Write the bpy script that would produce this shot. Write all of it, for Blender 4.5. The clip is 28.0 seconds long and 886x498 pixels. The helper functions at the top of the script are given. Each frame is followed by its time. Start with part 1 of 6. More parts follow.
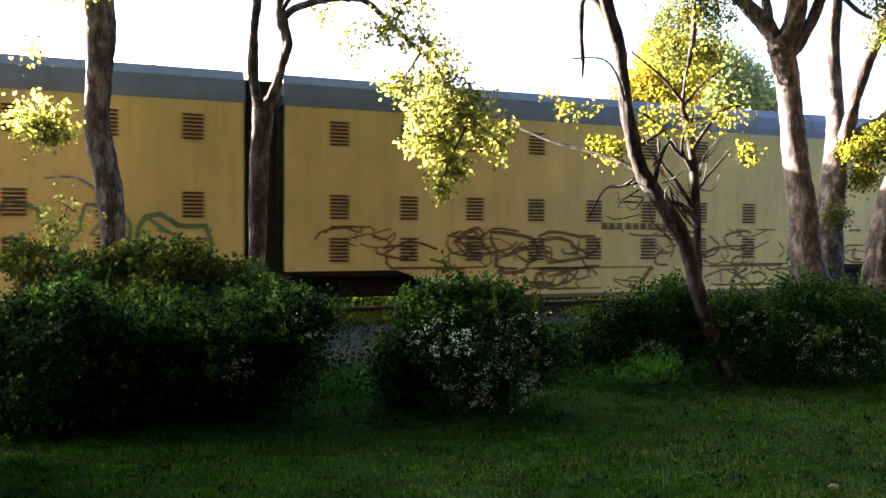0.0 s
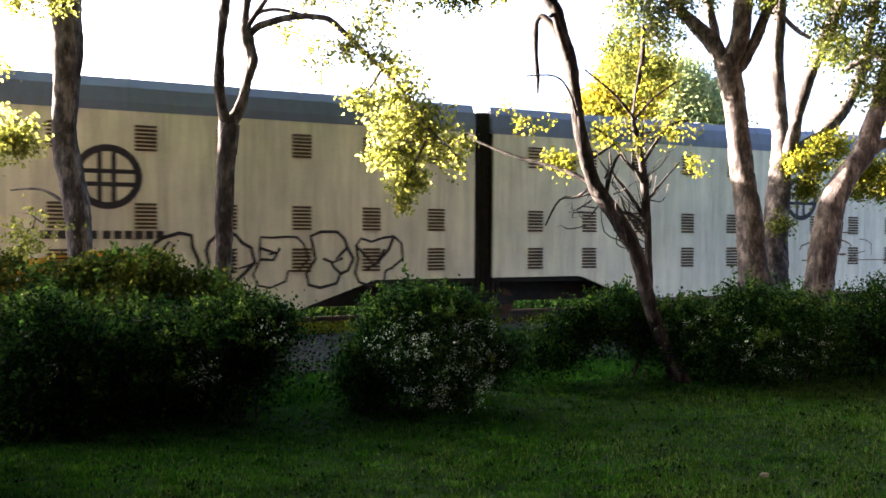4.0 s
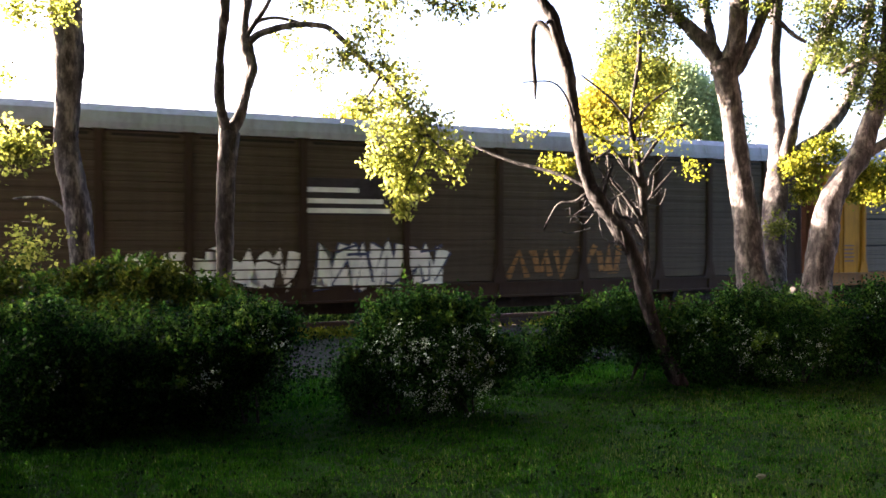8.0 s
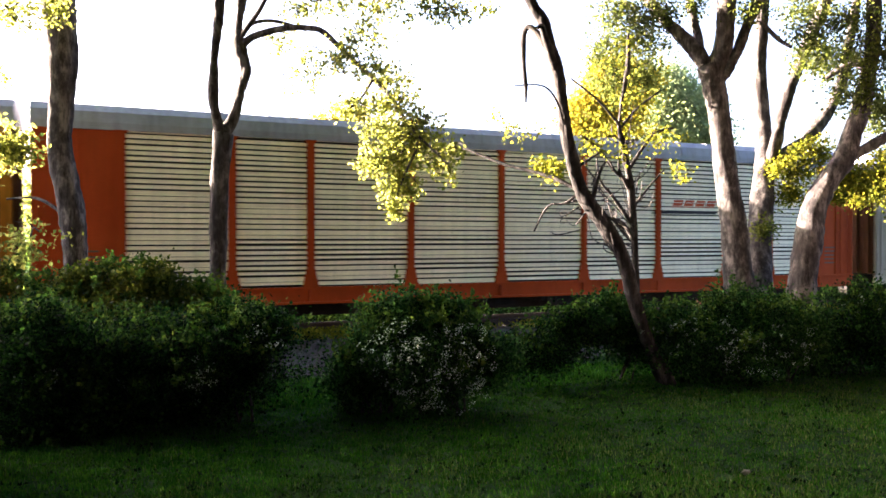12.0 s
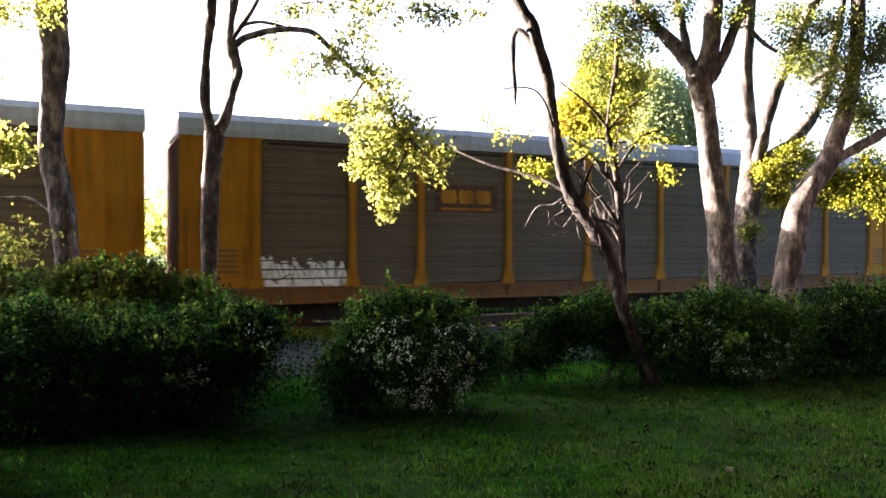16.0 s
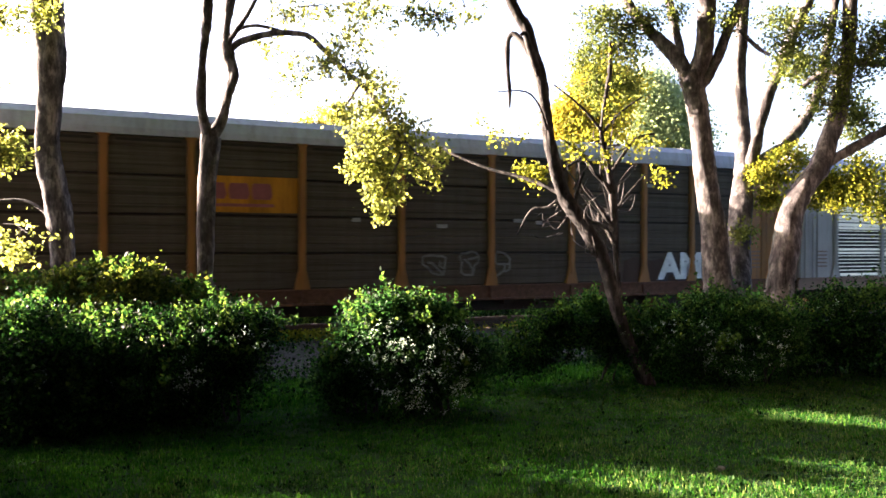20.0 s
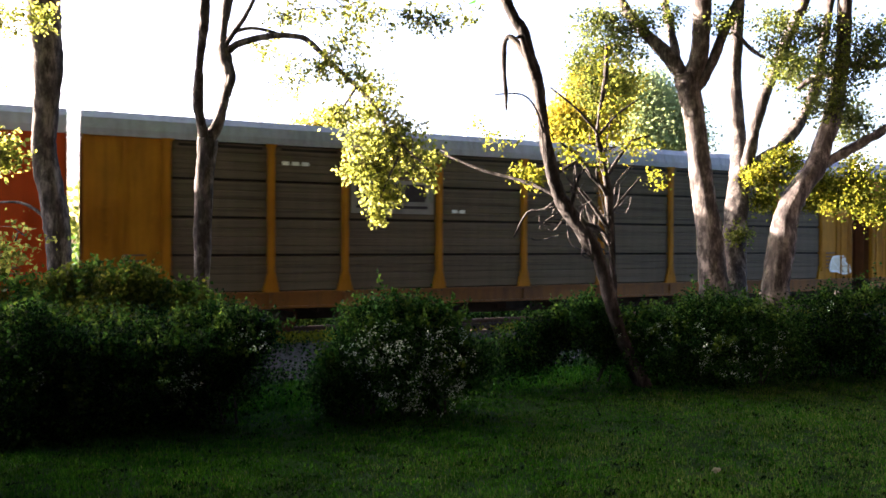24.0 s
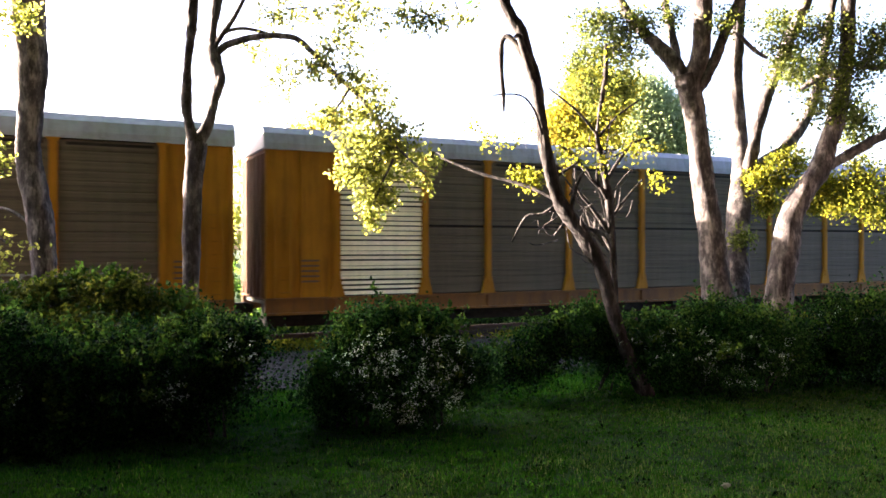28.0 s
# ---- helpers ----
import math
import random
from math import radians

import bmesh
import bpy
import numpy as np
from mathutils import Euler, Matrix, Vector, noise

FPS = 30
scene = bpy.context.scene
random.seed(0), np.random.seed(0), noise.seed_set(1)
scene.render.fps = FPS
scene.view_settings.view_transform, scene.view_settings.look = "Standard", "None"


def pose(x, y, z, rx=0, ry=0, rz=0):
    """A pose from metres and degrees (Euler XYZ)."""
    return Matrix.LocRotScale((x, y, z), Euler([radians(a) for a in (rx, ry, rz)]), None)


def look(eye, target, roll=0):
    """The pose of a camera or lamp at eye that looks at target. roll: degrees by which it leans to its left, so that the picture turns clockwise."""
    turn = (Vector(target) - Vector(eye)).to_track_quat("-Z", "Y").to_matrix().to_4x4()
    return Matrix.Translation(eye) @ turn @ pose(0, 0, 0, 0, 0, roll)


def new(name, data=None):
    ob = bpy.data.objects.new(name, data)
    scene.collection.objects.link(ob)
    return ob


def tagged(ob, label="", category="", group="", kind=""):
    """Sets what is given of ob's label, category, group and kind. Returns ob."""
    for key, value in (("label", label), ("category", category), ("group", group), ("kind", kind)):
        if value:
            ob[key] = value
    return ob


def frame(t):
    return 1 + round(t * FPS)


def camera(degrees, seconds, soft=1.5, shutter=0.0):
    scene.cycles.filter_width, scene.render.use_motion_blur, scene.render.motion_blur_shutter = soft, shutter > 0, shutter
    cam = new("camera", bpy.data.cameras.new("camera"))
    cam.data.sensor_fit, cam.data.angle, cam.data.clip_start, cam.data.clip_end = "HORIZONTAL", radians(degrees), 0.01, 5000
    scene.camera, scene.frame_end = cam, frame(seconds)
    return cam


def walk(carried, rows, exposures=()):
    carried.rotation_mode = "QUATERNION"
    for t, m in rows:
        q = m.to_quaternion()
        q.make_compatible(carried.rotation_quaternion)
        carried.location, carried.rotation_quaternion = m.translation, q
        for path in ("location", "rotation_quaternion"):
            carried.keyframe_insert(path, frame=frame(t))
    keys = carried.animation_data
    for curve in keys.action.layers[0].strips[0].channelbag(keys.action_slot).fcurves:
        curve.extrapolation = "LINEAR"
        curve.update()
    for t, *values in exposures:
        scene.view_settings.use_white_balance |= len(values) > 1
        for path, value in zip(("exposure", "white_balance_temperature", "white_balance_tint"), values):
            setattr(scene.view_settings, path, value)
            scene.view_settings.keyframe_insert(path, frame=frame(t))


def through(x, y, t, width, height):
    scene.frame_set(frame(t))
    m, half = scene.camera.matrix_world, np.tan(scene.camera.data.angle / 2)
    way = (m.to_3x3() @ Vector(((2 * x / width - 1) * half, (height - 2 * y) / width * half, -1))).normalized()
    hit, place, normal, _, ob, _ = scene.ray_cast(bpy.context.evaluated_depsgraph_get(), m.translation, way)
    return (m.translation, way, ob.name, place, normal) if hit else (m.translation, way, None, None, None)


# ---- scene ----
# camera: about 2.5 m above the lawn, turning slowly to the right; forward drift replaces zoom
cam = camera(58.5, 28.0, soft=1.6, shutter=0.12)
EXPOSURE = 4.63
CAM_ROWS = [  # seconds, x, y, z, turn to the right, tilt up, lean (degrees)
    (0.0, -0.112, 0.739, 1.655, -3.067, -1.870, 0.509),
    (0.5, -0.137, 0.729, 1.642, -2.829, -1.843, 0.548),
    (1.0, -0.144, 0.730, 1.643, -2.685, -1.833, 0.494),
    (1.5, -0.152, 0.730, 1.653, -2.561, -1.882, 0.529),
    (2.0, -0.155, 0.718, 1.654, -2.471, -1.894, 0.519),
    (2.5, -0.135, 0.644, 1.648, -2.267, -1.803, 0.483),
    (3.0, -0.066, 0.462, 1.650, -1.620, -1.432, 0.479),
    (3.5, -0.018, 0.334, 1.627, -0.986, -1.087, 0.364),
    (5.5, 0.037, 0.204, 1.654, -0.505, -0.958, 0.247),
    (6.0, 0.039, 0.191, 1.645, -0.602, -0.861, 0.202),
    (6.5, 0.040, 0.190, 1.650, -0.659, -0.843, 0.128),
    (7.0, 0.031, 0.185, 1.651, -0.664, -0.814, 0.091),
    (7.5, 0.036, 0.179, 1.647, -0.727, -0.743, -0.026),
    (8.0, 0.042, 0.166, 1.652, -0.788, -0.738, -0.107),
    (8.5, 0.044, 0.172, 1.643, -0.804, -0.648, -0.124),
    (9.0, 0.028, 0.139, 1.649, -0.629, -0.642, -0.111),
    (9.5, 0.027, 0.104, 1.643, -0.522, -0.595, -0.103),
    (10.0, 0.032, 0.068, 1.660, -0.428, -0.674, -0.121),
    (10.5, 0.015, 0.033, 1.664, -0.252, -0.703, -0.068),
    (11.0, 0.011, 0.016, 1.658, -0.171, -0.677, -0.040),
    (11.5, 0.014, -0.003, 1.651, -0.107, -0.650, -0.055),
    (12.0, 0.000, -0.000, 1.650, -0.000, -0.652, -0.001),
    (12.5, -0.004, -0.015, 1.674, 0.044, -0.739, 0.029),
    (14.5, -0.016, -0.043, 1.662, 0.396, -0.636, 0.176),
    (15.0, -0.021, -0.077, 1.665, 0.573, -0.652, 0.181),
    (15.5, -0.025, -0.113, 1.657, 0.725, -0.630, 0.244),
    (16.0, -0.008, -0.134, 1.656, 0.776, -0.627, 0.199),
    (16.5, 0.007, -0.151, 1.636, 0.801, -0.540, 0.196),
    (17.0, 0.013, -0.166, 1.642, 0.864, -0.557, 0.183),
    (17.5, 0.014, -0.168, 1.643, 0.916, -0.549, 0.190),
    (18.0, 0.013, -0.173, 1.650, 0.982, -0.537, 0.214),
    (18.5, 0.003, -0.184, 1.662, 1.057, -0.567, 0.190),
    (19.0, 0.003, -0.192, 1.655, 1.079, -0.518, 0.209),
    (19.5, 0.034, -0.212, 1.652, 0.970, -0.482, 0.141),
    (20.0, 0.019, -0.215, 1.641, 1.018, -0.408, 0.154),
    (20.5, 0.028, -0.206, 1.646, 0.966, -0.403, 0.145),
    (21.0, 0.033, -0.205, 1.638, 0.952, -0.351, 0.107),
    (21.5, 0.024, -0.216, 1.638, 1.048, -0.334, 0.138),
    (23.5, 0.009, -0.238, 1.656, 1.264, -0.327, 0.130),
    (24.0, 0.006, -0.247, 1.660, 1.307, -0.321, 0.140),
    (24.5, 0.005, -0.251, 1.664, 1.332, -0.316, 0.163),
    (25.0, -0.001, -0.245, 1.651, 1.385, -0.230, 0.173),
    (25.5, 0.009, -0.245, 1.661, 1.374, -0.241, 0.154),
    (26.0, 0.014, -0.245, 1.649, 1.373, -0.179, 0.121),
    (26.5, 0.022, -0.195, 1.654, 1.260, -0.140, 0.042),
    (27.0, 0.022, -0.079, 1.660, 1.264, -0.059, 0.043),
    (27.5, 0.019, 0.028, 1.664, 1.419, -0.002, -0.001),
    (28.0, 0.034, 0.146, 1.664, 1.494, 0.050, -0.073),
]
walk(cam, [(t, pose(x, y, z, 0, 0, -yaw) @ pose(0, 0, 0, 90 + tilt) @ pose(0, 0, 0, 0, 0, lean))
           for t, x, y, z, yaw, tilt, lean in CAM_ROWS],
     [(t, EXPOSURE + d, 5900, 26) for t, d in ((0, 0), (11.2, 0), (12, -0.1), (13, 0), (19.2, 0), (19.8, -0.32), (20.6, -0.05), (23, -0.05),
                                              (24, -0.34), (25, -0.06), (26, -0.46), (27, -0.28), (28, 0.0))])

# ---- light: low evening sun from beyond the track ----
SUN_AZ, SUN_EL = radians(-70.0), radians(12.8)      # azimuth from +y, positive to the right
world = bpy.data.worlds.new("world")
scene.world = world
world.use_nodes = True
wn = world.node_tree.nodes
sky = wn.new("ShaderNodeTexSky")
sky.sky_type, sky.sun_disc = "NISHITA", False
sky.sun_elevation, sky.sun_rotation = SUN_EL, SUN_AZ
sky.air_density, sky.dust_density, sky.ozone_density = 0.8, 5.0, 0.6
wn["Background"].inputs["Strength"].default_value = 0.05
world.node_tree.links.new(sky.outputs[0], wn["Background"].inputs["Color"])
sun = new("sun", bpy.data.lights.new("sun", "SUN"))
sun.data.energy, sun.data.angle, sun.data.color = 5.0, radians(0.6), (1.0, 0.81, 0.54)
sun_from = Vector((math.sin(SUN_AZ) * math.cos(SUN_EL), math.cos(SUN_AZ) * math.cos(SUN_EL), math.sin(SUN_EL)))
sun.matrix_world = look(sun_from * 60, (0, 0, 0))

# ---- track and train numbers ----
THETA = radians(24.226)                  # track against the x axis
NEAR = Vector((0.0, 22.841, 0.0))        # point on the train's near side
ALONG = Vector((math.cos(THETA), math.sin(THETA), 0))
ACROSS = Vector((-math.sin(THETA), math.cos(THETA), 0))
RAIL_Z = -0.81
HALF = 1.55
AXIS = NEAR + ACROSS * HALF


def gone(t):
    """Metres that the train has run by t."""
    return 21.36681 * t - 0.058838 * t * t + 0.00094866 * t ** 3


# ---- materials ----
def nodes_of(name):
    m = bpy.data.materials.new(name)
    m.use_nodes = True
    return m, m.node_tree.nodes, m.node_tree.links, m.node_tree.nodes["Principled BSDF"]


def ramp(nodes, links, source, stops):
    r = nodes.new("ShaderNodeValToRGB")
    while len(r.color_ramp.elements) < len(stops):
        r.color_ramp.elements.new(0.5)
    for e, (p, c) in zip(r.color_ramp.elements, stops):
        e.position, e.color = p, (*c, 1) if len(c) == 3 else c
    links.new(source, r.inputs[0])
    return r.outputs[0]


def tex(nodes, links, scale, stretch=(1, 1, 1), detail=4.0, rough=0.6, coords="Object"):
    tc = nodes.new("ShaderNodeTexCoord")
    mp = nodes.new("ShaderNodeMapping")
    mp.inputs["Scale"].default_value = stretch
    nz = nodes.new("ShaderNodeTexNoise")
    nz.inputs["Scale"].default_value, nz.inputs["Detail"].default_value, nz.inputs["Roughness"].default_value = scale, detail, rough
    links.new(tc.outputs[coords], mp.inputs[0])
    links.new(mp.outputs[0], nz.inputs["Vector"])
    return nz.outputs["Fac"]


def mixc(nodes, links, fac, a, b, mode="MIX"):
    m = nodes.new("ShaderNodeMix")
    m.data_type, m.blend_type = "RGBA", mode
    for sock, v in ((m.inputs[0], fac), (m.inputs[6], a), (m.inputs[7], b)):
        if isinstance(v, (int, float)):
            sock.default_value = v
        elif isinstance(v, tuple):
            sock.default_value = (*v, 1)
        else:
            links.new(v, sock)
    return m.outputs[2]


def bump(nodes, links, bsdf, height, strength, distance=0.02):
    b = nodes.new("ShaderNodeBump")
    b.inputs["Strength"].default_value, b.inputs["Distance"].default_value = strength, distance
    links.new(height, b.inputs["Height"])
    links.new(b.outputs[0], bsdf.inputs["Normal"])


def paint(name, rgb, rough=0.55, grime=0.5, dirt=(0.10, 0.075, 0.05), metal=0.0, rolled=0.0, sheen=0.25):
    """Weathered railway paint: streaks running down, blotches, fine grain, and the banding of rolled sheet."""
    m, n, l, b = nodes_of(name)
    streak = tex(n, l, 1.6, (3.0, 3.0, 0.22), 6, 0.7)
    blotch = tex(n, l, 0.45, (1, 1, 1), 5, 0.6)
    fine = tex(n, l, 22, (1, 1, 1), 3, 0.6)
    s = ramp(n, l, streak, [(0.42, (0, 0, 0)), (0.72, (grime, grime, grime))])
    c = mixc(n, l, s, rgb, dirt)
    low = 1 - 0.45 * grime
    k = ramp(n, l, blotch, [(0.35, (low, low, low)), (0.65, (1.08, 1.06, 1.04))])
    c = mixc(n, l, 1.0, c, k, "MULTIPLY")
    f = ramp(n, l, fine, [(0.3, (0.9, 0.9, 0.9)), (0.7, (1.05, 1.05, 1.05))])
    c = mixc(n, l, 1.0, c, f, "MULTIPLY")
    if rolled:
        band = tex(n, l, 3.2, (0.05, 1, 2.4), 6, 0.75)
        lo, hi = 1 - rolled, 1 + rolled * 0.7
        c = mixc(n, l, 1.0, c, ramp(n, l, band, [(0.36, (lo, lo * 0.97, lo * 0.94)), (0.5, (1, 1, 1)), (0.66, (hi, hi, hi))]), "MULTIPLY")
    l.new(c, b.inputs["Base Color"])
    b.inputs["Roughness"].default_value, b.inputs["Metallic"].default_value = rough, metal
    b.inputs["Specular IOR Level"].default_value = 0.12 if rolled else sheen
    bump(n, l, b, fine, 0.08, 0.01)
    return m


def plain(name, rgb, rough=0.6, spread=0.2, scale=6.0, metal=0.0):
    m, n, l, b = nodes_of(name)
    nz = tex(n, l, scale, (1, 1, 1), 5, 0.65)
    lo, hi = tuple(c * (1 - spread) for c in rgb), tuple(min(1, c * (1 + spread)) for c in rgb)
    l.new(ramp(n, l, nz, [(0.3, lo), (0.7, hi)]), b.inputs["Base Color"])
    b.inputs["Roughness"].default_value, b.inputs["Metallic"].default_value = rough, metal
    b.inputs["Specular IOR Level"].default_value = 0.15
    bump(n, l, b, nz, 0.15, 0.01)
    return m


def leaf_stuff(name, stops, through=0.45, rough=0.5, patchy=False, tint=(2.9, 2.65, 1.9)):
    """Leaves: each its own shade, part of the light passing through."""
    m, n, l, b = nodes_of(name)
    g = n.new("ShaderNodeNewGeometry")
    c = ramp(n, l, g.outputs["Random Per Island"], stops)
    # on shrubs these dark and light patches stand in for clump shading
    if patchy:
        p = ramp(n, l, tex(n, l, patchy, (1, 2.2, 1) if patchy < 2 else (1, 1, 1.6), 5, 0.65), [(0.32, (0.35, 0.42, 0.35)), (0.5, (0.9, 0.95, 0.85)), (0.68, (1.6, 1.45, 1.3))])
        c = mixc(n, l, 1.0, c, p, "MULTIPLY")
    l.new(c, b.inputs["Base Color"])
    b.inputs["Roughness"].default_value, b.inputs["Specular IOR Level"].default_value = rough, 0.05
    t = n.new("ShaderNodeBsdfTranslucent")
    warm = mixc(n, l, 1.0, c, tint, "MULTIPLY")
    l.new(warm, t.inputs["Color"])
    mx = n.new("ShaderNodeMixShader")
    mx.inputs[0].default_value = through
    l.new(b.outputs[0], mx.inputs[1])
    l.new(t.outputs[0], mx.inputs[2])
    l.new(mx.outputs[0], n["Material Output"].inputs["Surface"])
    return m


YELLOW = paint("yellow_car_paint", (0.56, 0.405, 0.138), 0.5, 0.3, (0.26, 0.17, 0.07))
DUSTY_CREAM = paint("dusty_cream_paint", (0.34, 0.22, 0.15), 0.7, 0.4)
CREAM = paint("cream_car_paint", (0.72, 0.64, 0.50), 0.5, 0.4)
GREY_ROOF = paint("grey_roof_paint", (0.14, 0.165, 0.245), 0.5, 0.3)
PALE_ROOF = paint("pale_galvanised_roof", (0.32, 0.325, 0.40), 0.5, 0.45)
GREY_PANEL = paint("grey_galvanised_panel", (0.102, 0.082, 0.060), 0.75, 0.35, (0.06, 0.045, 0.03), 0.0, 0.32)
BROWN_PANEL = paint("brown_stained_panel", (0.068, 0.052, 0.037), 0.7, 0.4, (0.045, 0.03, 0.02), 0.0, 0.35)
SOOT_PANEL = paint("sooty_brown_panel", (0.054, 0.044, 0.033), 0.7, 0.45, (0.034, 0.020, 0.013), 0.0, 0.45)
SOOT_GOLD = paint("sooty_gold_paint", (0.22, 0.095, 0.018), 0.6, 0.75, (0.05, 0.03, 0.014))
SOOT_BROWN = paint("sooty_maroon_paint", (0.044, 0.028, 0.021), 0.75, 0.5, (0.026, 0.014, 0.010), sheen=0.1)
WHITE_PANEL = paint("pale_galvanised_panel", (0.88, 0.785, 0.60), 0.4, 0.28, (0.3, 0.26, 0.19), 0.0, 0.14)
GOLD = paint("golden_yellow_paint", (0.37, 0.158, 0.008), 0.55, 0.7, (0.11, 0.05, 0.01), sheen=0.1)
ORANGE = paint("orange_red_paint", (0.37, 0.058, 0.012), 0.6, 0.4, (0.16, 0.035, 0.012), sheen=0.06)
BROWN = paint("brown_paint", (0.12, 0.07, 0.045), 0.6, 0.4)
RUST_STAIN = plain("rust_stain", (0.22, 0.11, 0.04), 0.8, 0.5, 6)
VENT_BROWN = plain("dark_brown_vent", (0.055, 0.032, 0.018), 0.7, 0.3, 4)
# rust colour, kept dark also for the shade between coupled cars
END_RUST = paint("rust_and_shade_end_door", (0.13, 0.052, 0.022), 0.75, 0.6, (0.05, 0.024, 0.014), sheen=0.1)
# sill gold, darkened for rust stains and for shade beside the shrubs
SILL_GOLD = paint("rust_and_shade_gold_paint", (0.17, 0.072, 0.012), 0.65, 0.75, (0.06, 0.03, 0.018))
PALE_GREY = paint("pale_grey_paint", (0.22, 0.205, 0.185), 0.55, 0.5)
# also blackens groove faces and eave strips, in place of shade there
BLACK_IRON = plain("dirty_iron_and_shade_black", (0.018, 0.015, 0.014), 0.7, 0.4, 5)
RUST = plain("rusty_iron", (0.07, 0.035, 0.022), 0.8, 0.4, 8)
RAIL_STEEL = plain("rail_steel", (0.05, 0.04, 0.034), 0.6, 0.3, 8, 0.4)
HOPPER_GREY = paint("dusty_grey_hopper_paint", (0.20, 0.17, 0.13), 0.6, 0.55)
HOPPER_RIB = paint("pale_dusty_rib_paint", (0.36, 0.31, 0.22), 0.6, 0.3)


def bark_stuff(name, tone):
    """Grey bark: upright fissures, flaking pale patches, fine grain."""
    m, n, l, b = nodes_of(name)
    fissure = tex(n, l, 16, (1, 1, 0.16), 6, 0.7)
    flake = tex(n, l, 5.5, (1, 1, 0.55), 5, 0.65)
    grain = tex(n, l, 60, (1, 1, 0.4), 3, 0.6)
    c = ramp(n, l, flake, [(p, tuple(tone * k for k in c)) for p, c in ((0.38, (0.028, 0.025, 0.026)), (0.5, (0.060, 0.054, 0.055)), (0.62, (0.155, 0.142, 0.138)))])
    c = mixc(n, l, 1.0, c, ramp(n, l, fissure, [(0.36, (0.35, 0.33, 0.32)), (0.5, (1, 1, 1)), (0.7, (1.2, 1.18, 1.15))]), "MULTIPLY")
    c = mixc(n, l, 1.0, c, ramp(n, l, grain, [(0.3, (0.8, 0.8, 0.8)), (0.7, (1.1, 1.1, 1.1))]), "MULTIPLY")
    l.new(c, b.inputs["Base Color"])
    b.inputs["Roughness"].default_value, b.inputs["Specular IOR Level"].default_value = 0.9, 0.2
    bump(n, l, b, fissure, 0.7, 0.03)
    return m


BARK = bark_stuff("grey_brown_bark", 1.2)
DARK_BARK = bark_stuff("darker_grey_bark", 0.5)
WHITE = plain("white_paint", (0.75, 0.75, 0.72), 0.6, 0.12)
BLACK = plain("black_paint", (0.03, 0.03, 0.035), 0.6, 0.3)

# maple leaf in two tones: brighter for sunlit clusters, darker olive for shaded crowns
LEAF_SUN = leaf_stuff("sunlit_tone_leaf", [(0.0, (0.050, 0.066, 0.022)), (0.5, (0.110, 0.132, 0.046)), (1.0, (0.20, 0.22, 0.085))], 0.66, tint=(2.75, 2.5, 1.35))
LEAF_OLIVE = leaf_stuff("shaded_tone_leaf", [(0.0, (0.036, 0.052, 0.015)), (0.5, (0.075, 0.098, 0.028)), (1.0, (0.14, 0.16, 0.052))], 0.55, tint=(2.0, 1.9, 1.1))
# unseen canopy only; its green tint colours the light falling on the lawn
LEAF_CANOPY = leaf_stuff("unseen_canopy_leaf", [(0.0, (0.022, 0.060, 0.012)), (0.5, (0.040, 0.098, 0.020)), (1.0, (0.080, 0.16, 0.036))], 0.55, tint=(1.35, 2.2, 0.85))
LEAF_SHOOT = leaf_stuff("olive_shrub_leaf", [(0.0, (0.014, 0.028, 0.006)), (0.5, (0.032, 0.052, 0.011)), (1.0, (0.085, 0.105, 0.026))], 0.55, tint=(2.6, 2.2, 1.1))
LEAF_FAR = leaf_stuff("far_golden_leaf", [(0.0, (0.100, 0.098, 0.010)), (0.5, (0.155, 0.142, 0.014)), (1.0, (0.21, 0.185, 0.022))], 0.45)
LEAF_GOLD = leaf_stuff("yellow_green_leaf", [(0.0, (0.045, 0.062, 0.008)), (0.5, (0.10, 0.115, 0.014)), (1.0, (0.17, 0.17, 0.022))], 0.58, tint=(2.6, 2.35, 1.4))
LEAF_DARK = leaf_stuff("dark_green_leaf", [(0.0, (0.08, 0.12, 0.07)), (1.0, (0.17, 0.22, 0.13))], 0.5)
# near-black tones put the deep shade inside the shrubs into the leaf colour
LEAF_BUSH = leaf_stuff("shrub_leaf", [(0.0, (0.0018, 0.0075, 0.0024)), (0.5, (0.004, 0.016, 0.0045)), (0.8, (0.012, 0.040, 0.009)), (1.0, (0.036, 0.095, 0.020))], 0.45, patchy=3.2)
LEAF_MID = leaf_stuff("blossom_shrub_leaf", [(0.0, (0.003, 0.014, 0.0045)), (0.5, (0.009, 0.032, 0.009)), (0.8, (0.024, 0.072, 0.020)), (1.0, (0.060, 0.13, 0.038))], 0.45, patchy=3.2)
# brighter leaf tone for the parts that catch the light
LEAF_LIT_TONE = leaf_stuff("lit_tone_shrub_leaf", [(0.0, (0.007, 0.024, 0.006)), (0.6, (0.022, 0.058, 0.013)), (1.0, (0.056, 0.105, 0.024))], 0.55, tint=(3.2, 2.6, 1.5))
PETAL = leaf_stuff("white_blossom", [(0.0, (0.27, 0.37, 0.28)), (1.0, (0.60, 0.74, 0.60))], 0.25, tint=(1.3, 1.25, 1.2))
GRASS = leaf_stuff("grass_blade", [(0.0, (0.006, 0.036, 0.006)), (0.6, (0.012, 0.062, 0.010)), (1.0, (0.028, 0.088, 0.015))], 0.5, patchy=1.2, tint=(3.6, 2.8, 1.1))
STRAW = leaf_stuff("dry_grass_blade", [(0.0, (0.022, 0.058, 0.016)), (0.6, (0.040, 0.078, 0.026)), (1.0, (0.076, 0.106, 0.046))], 0.5, tint=(3.0, 2.6, 1.5))


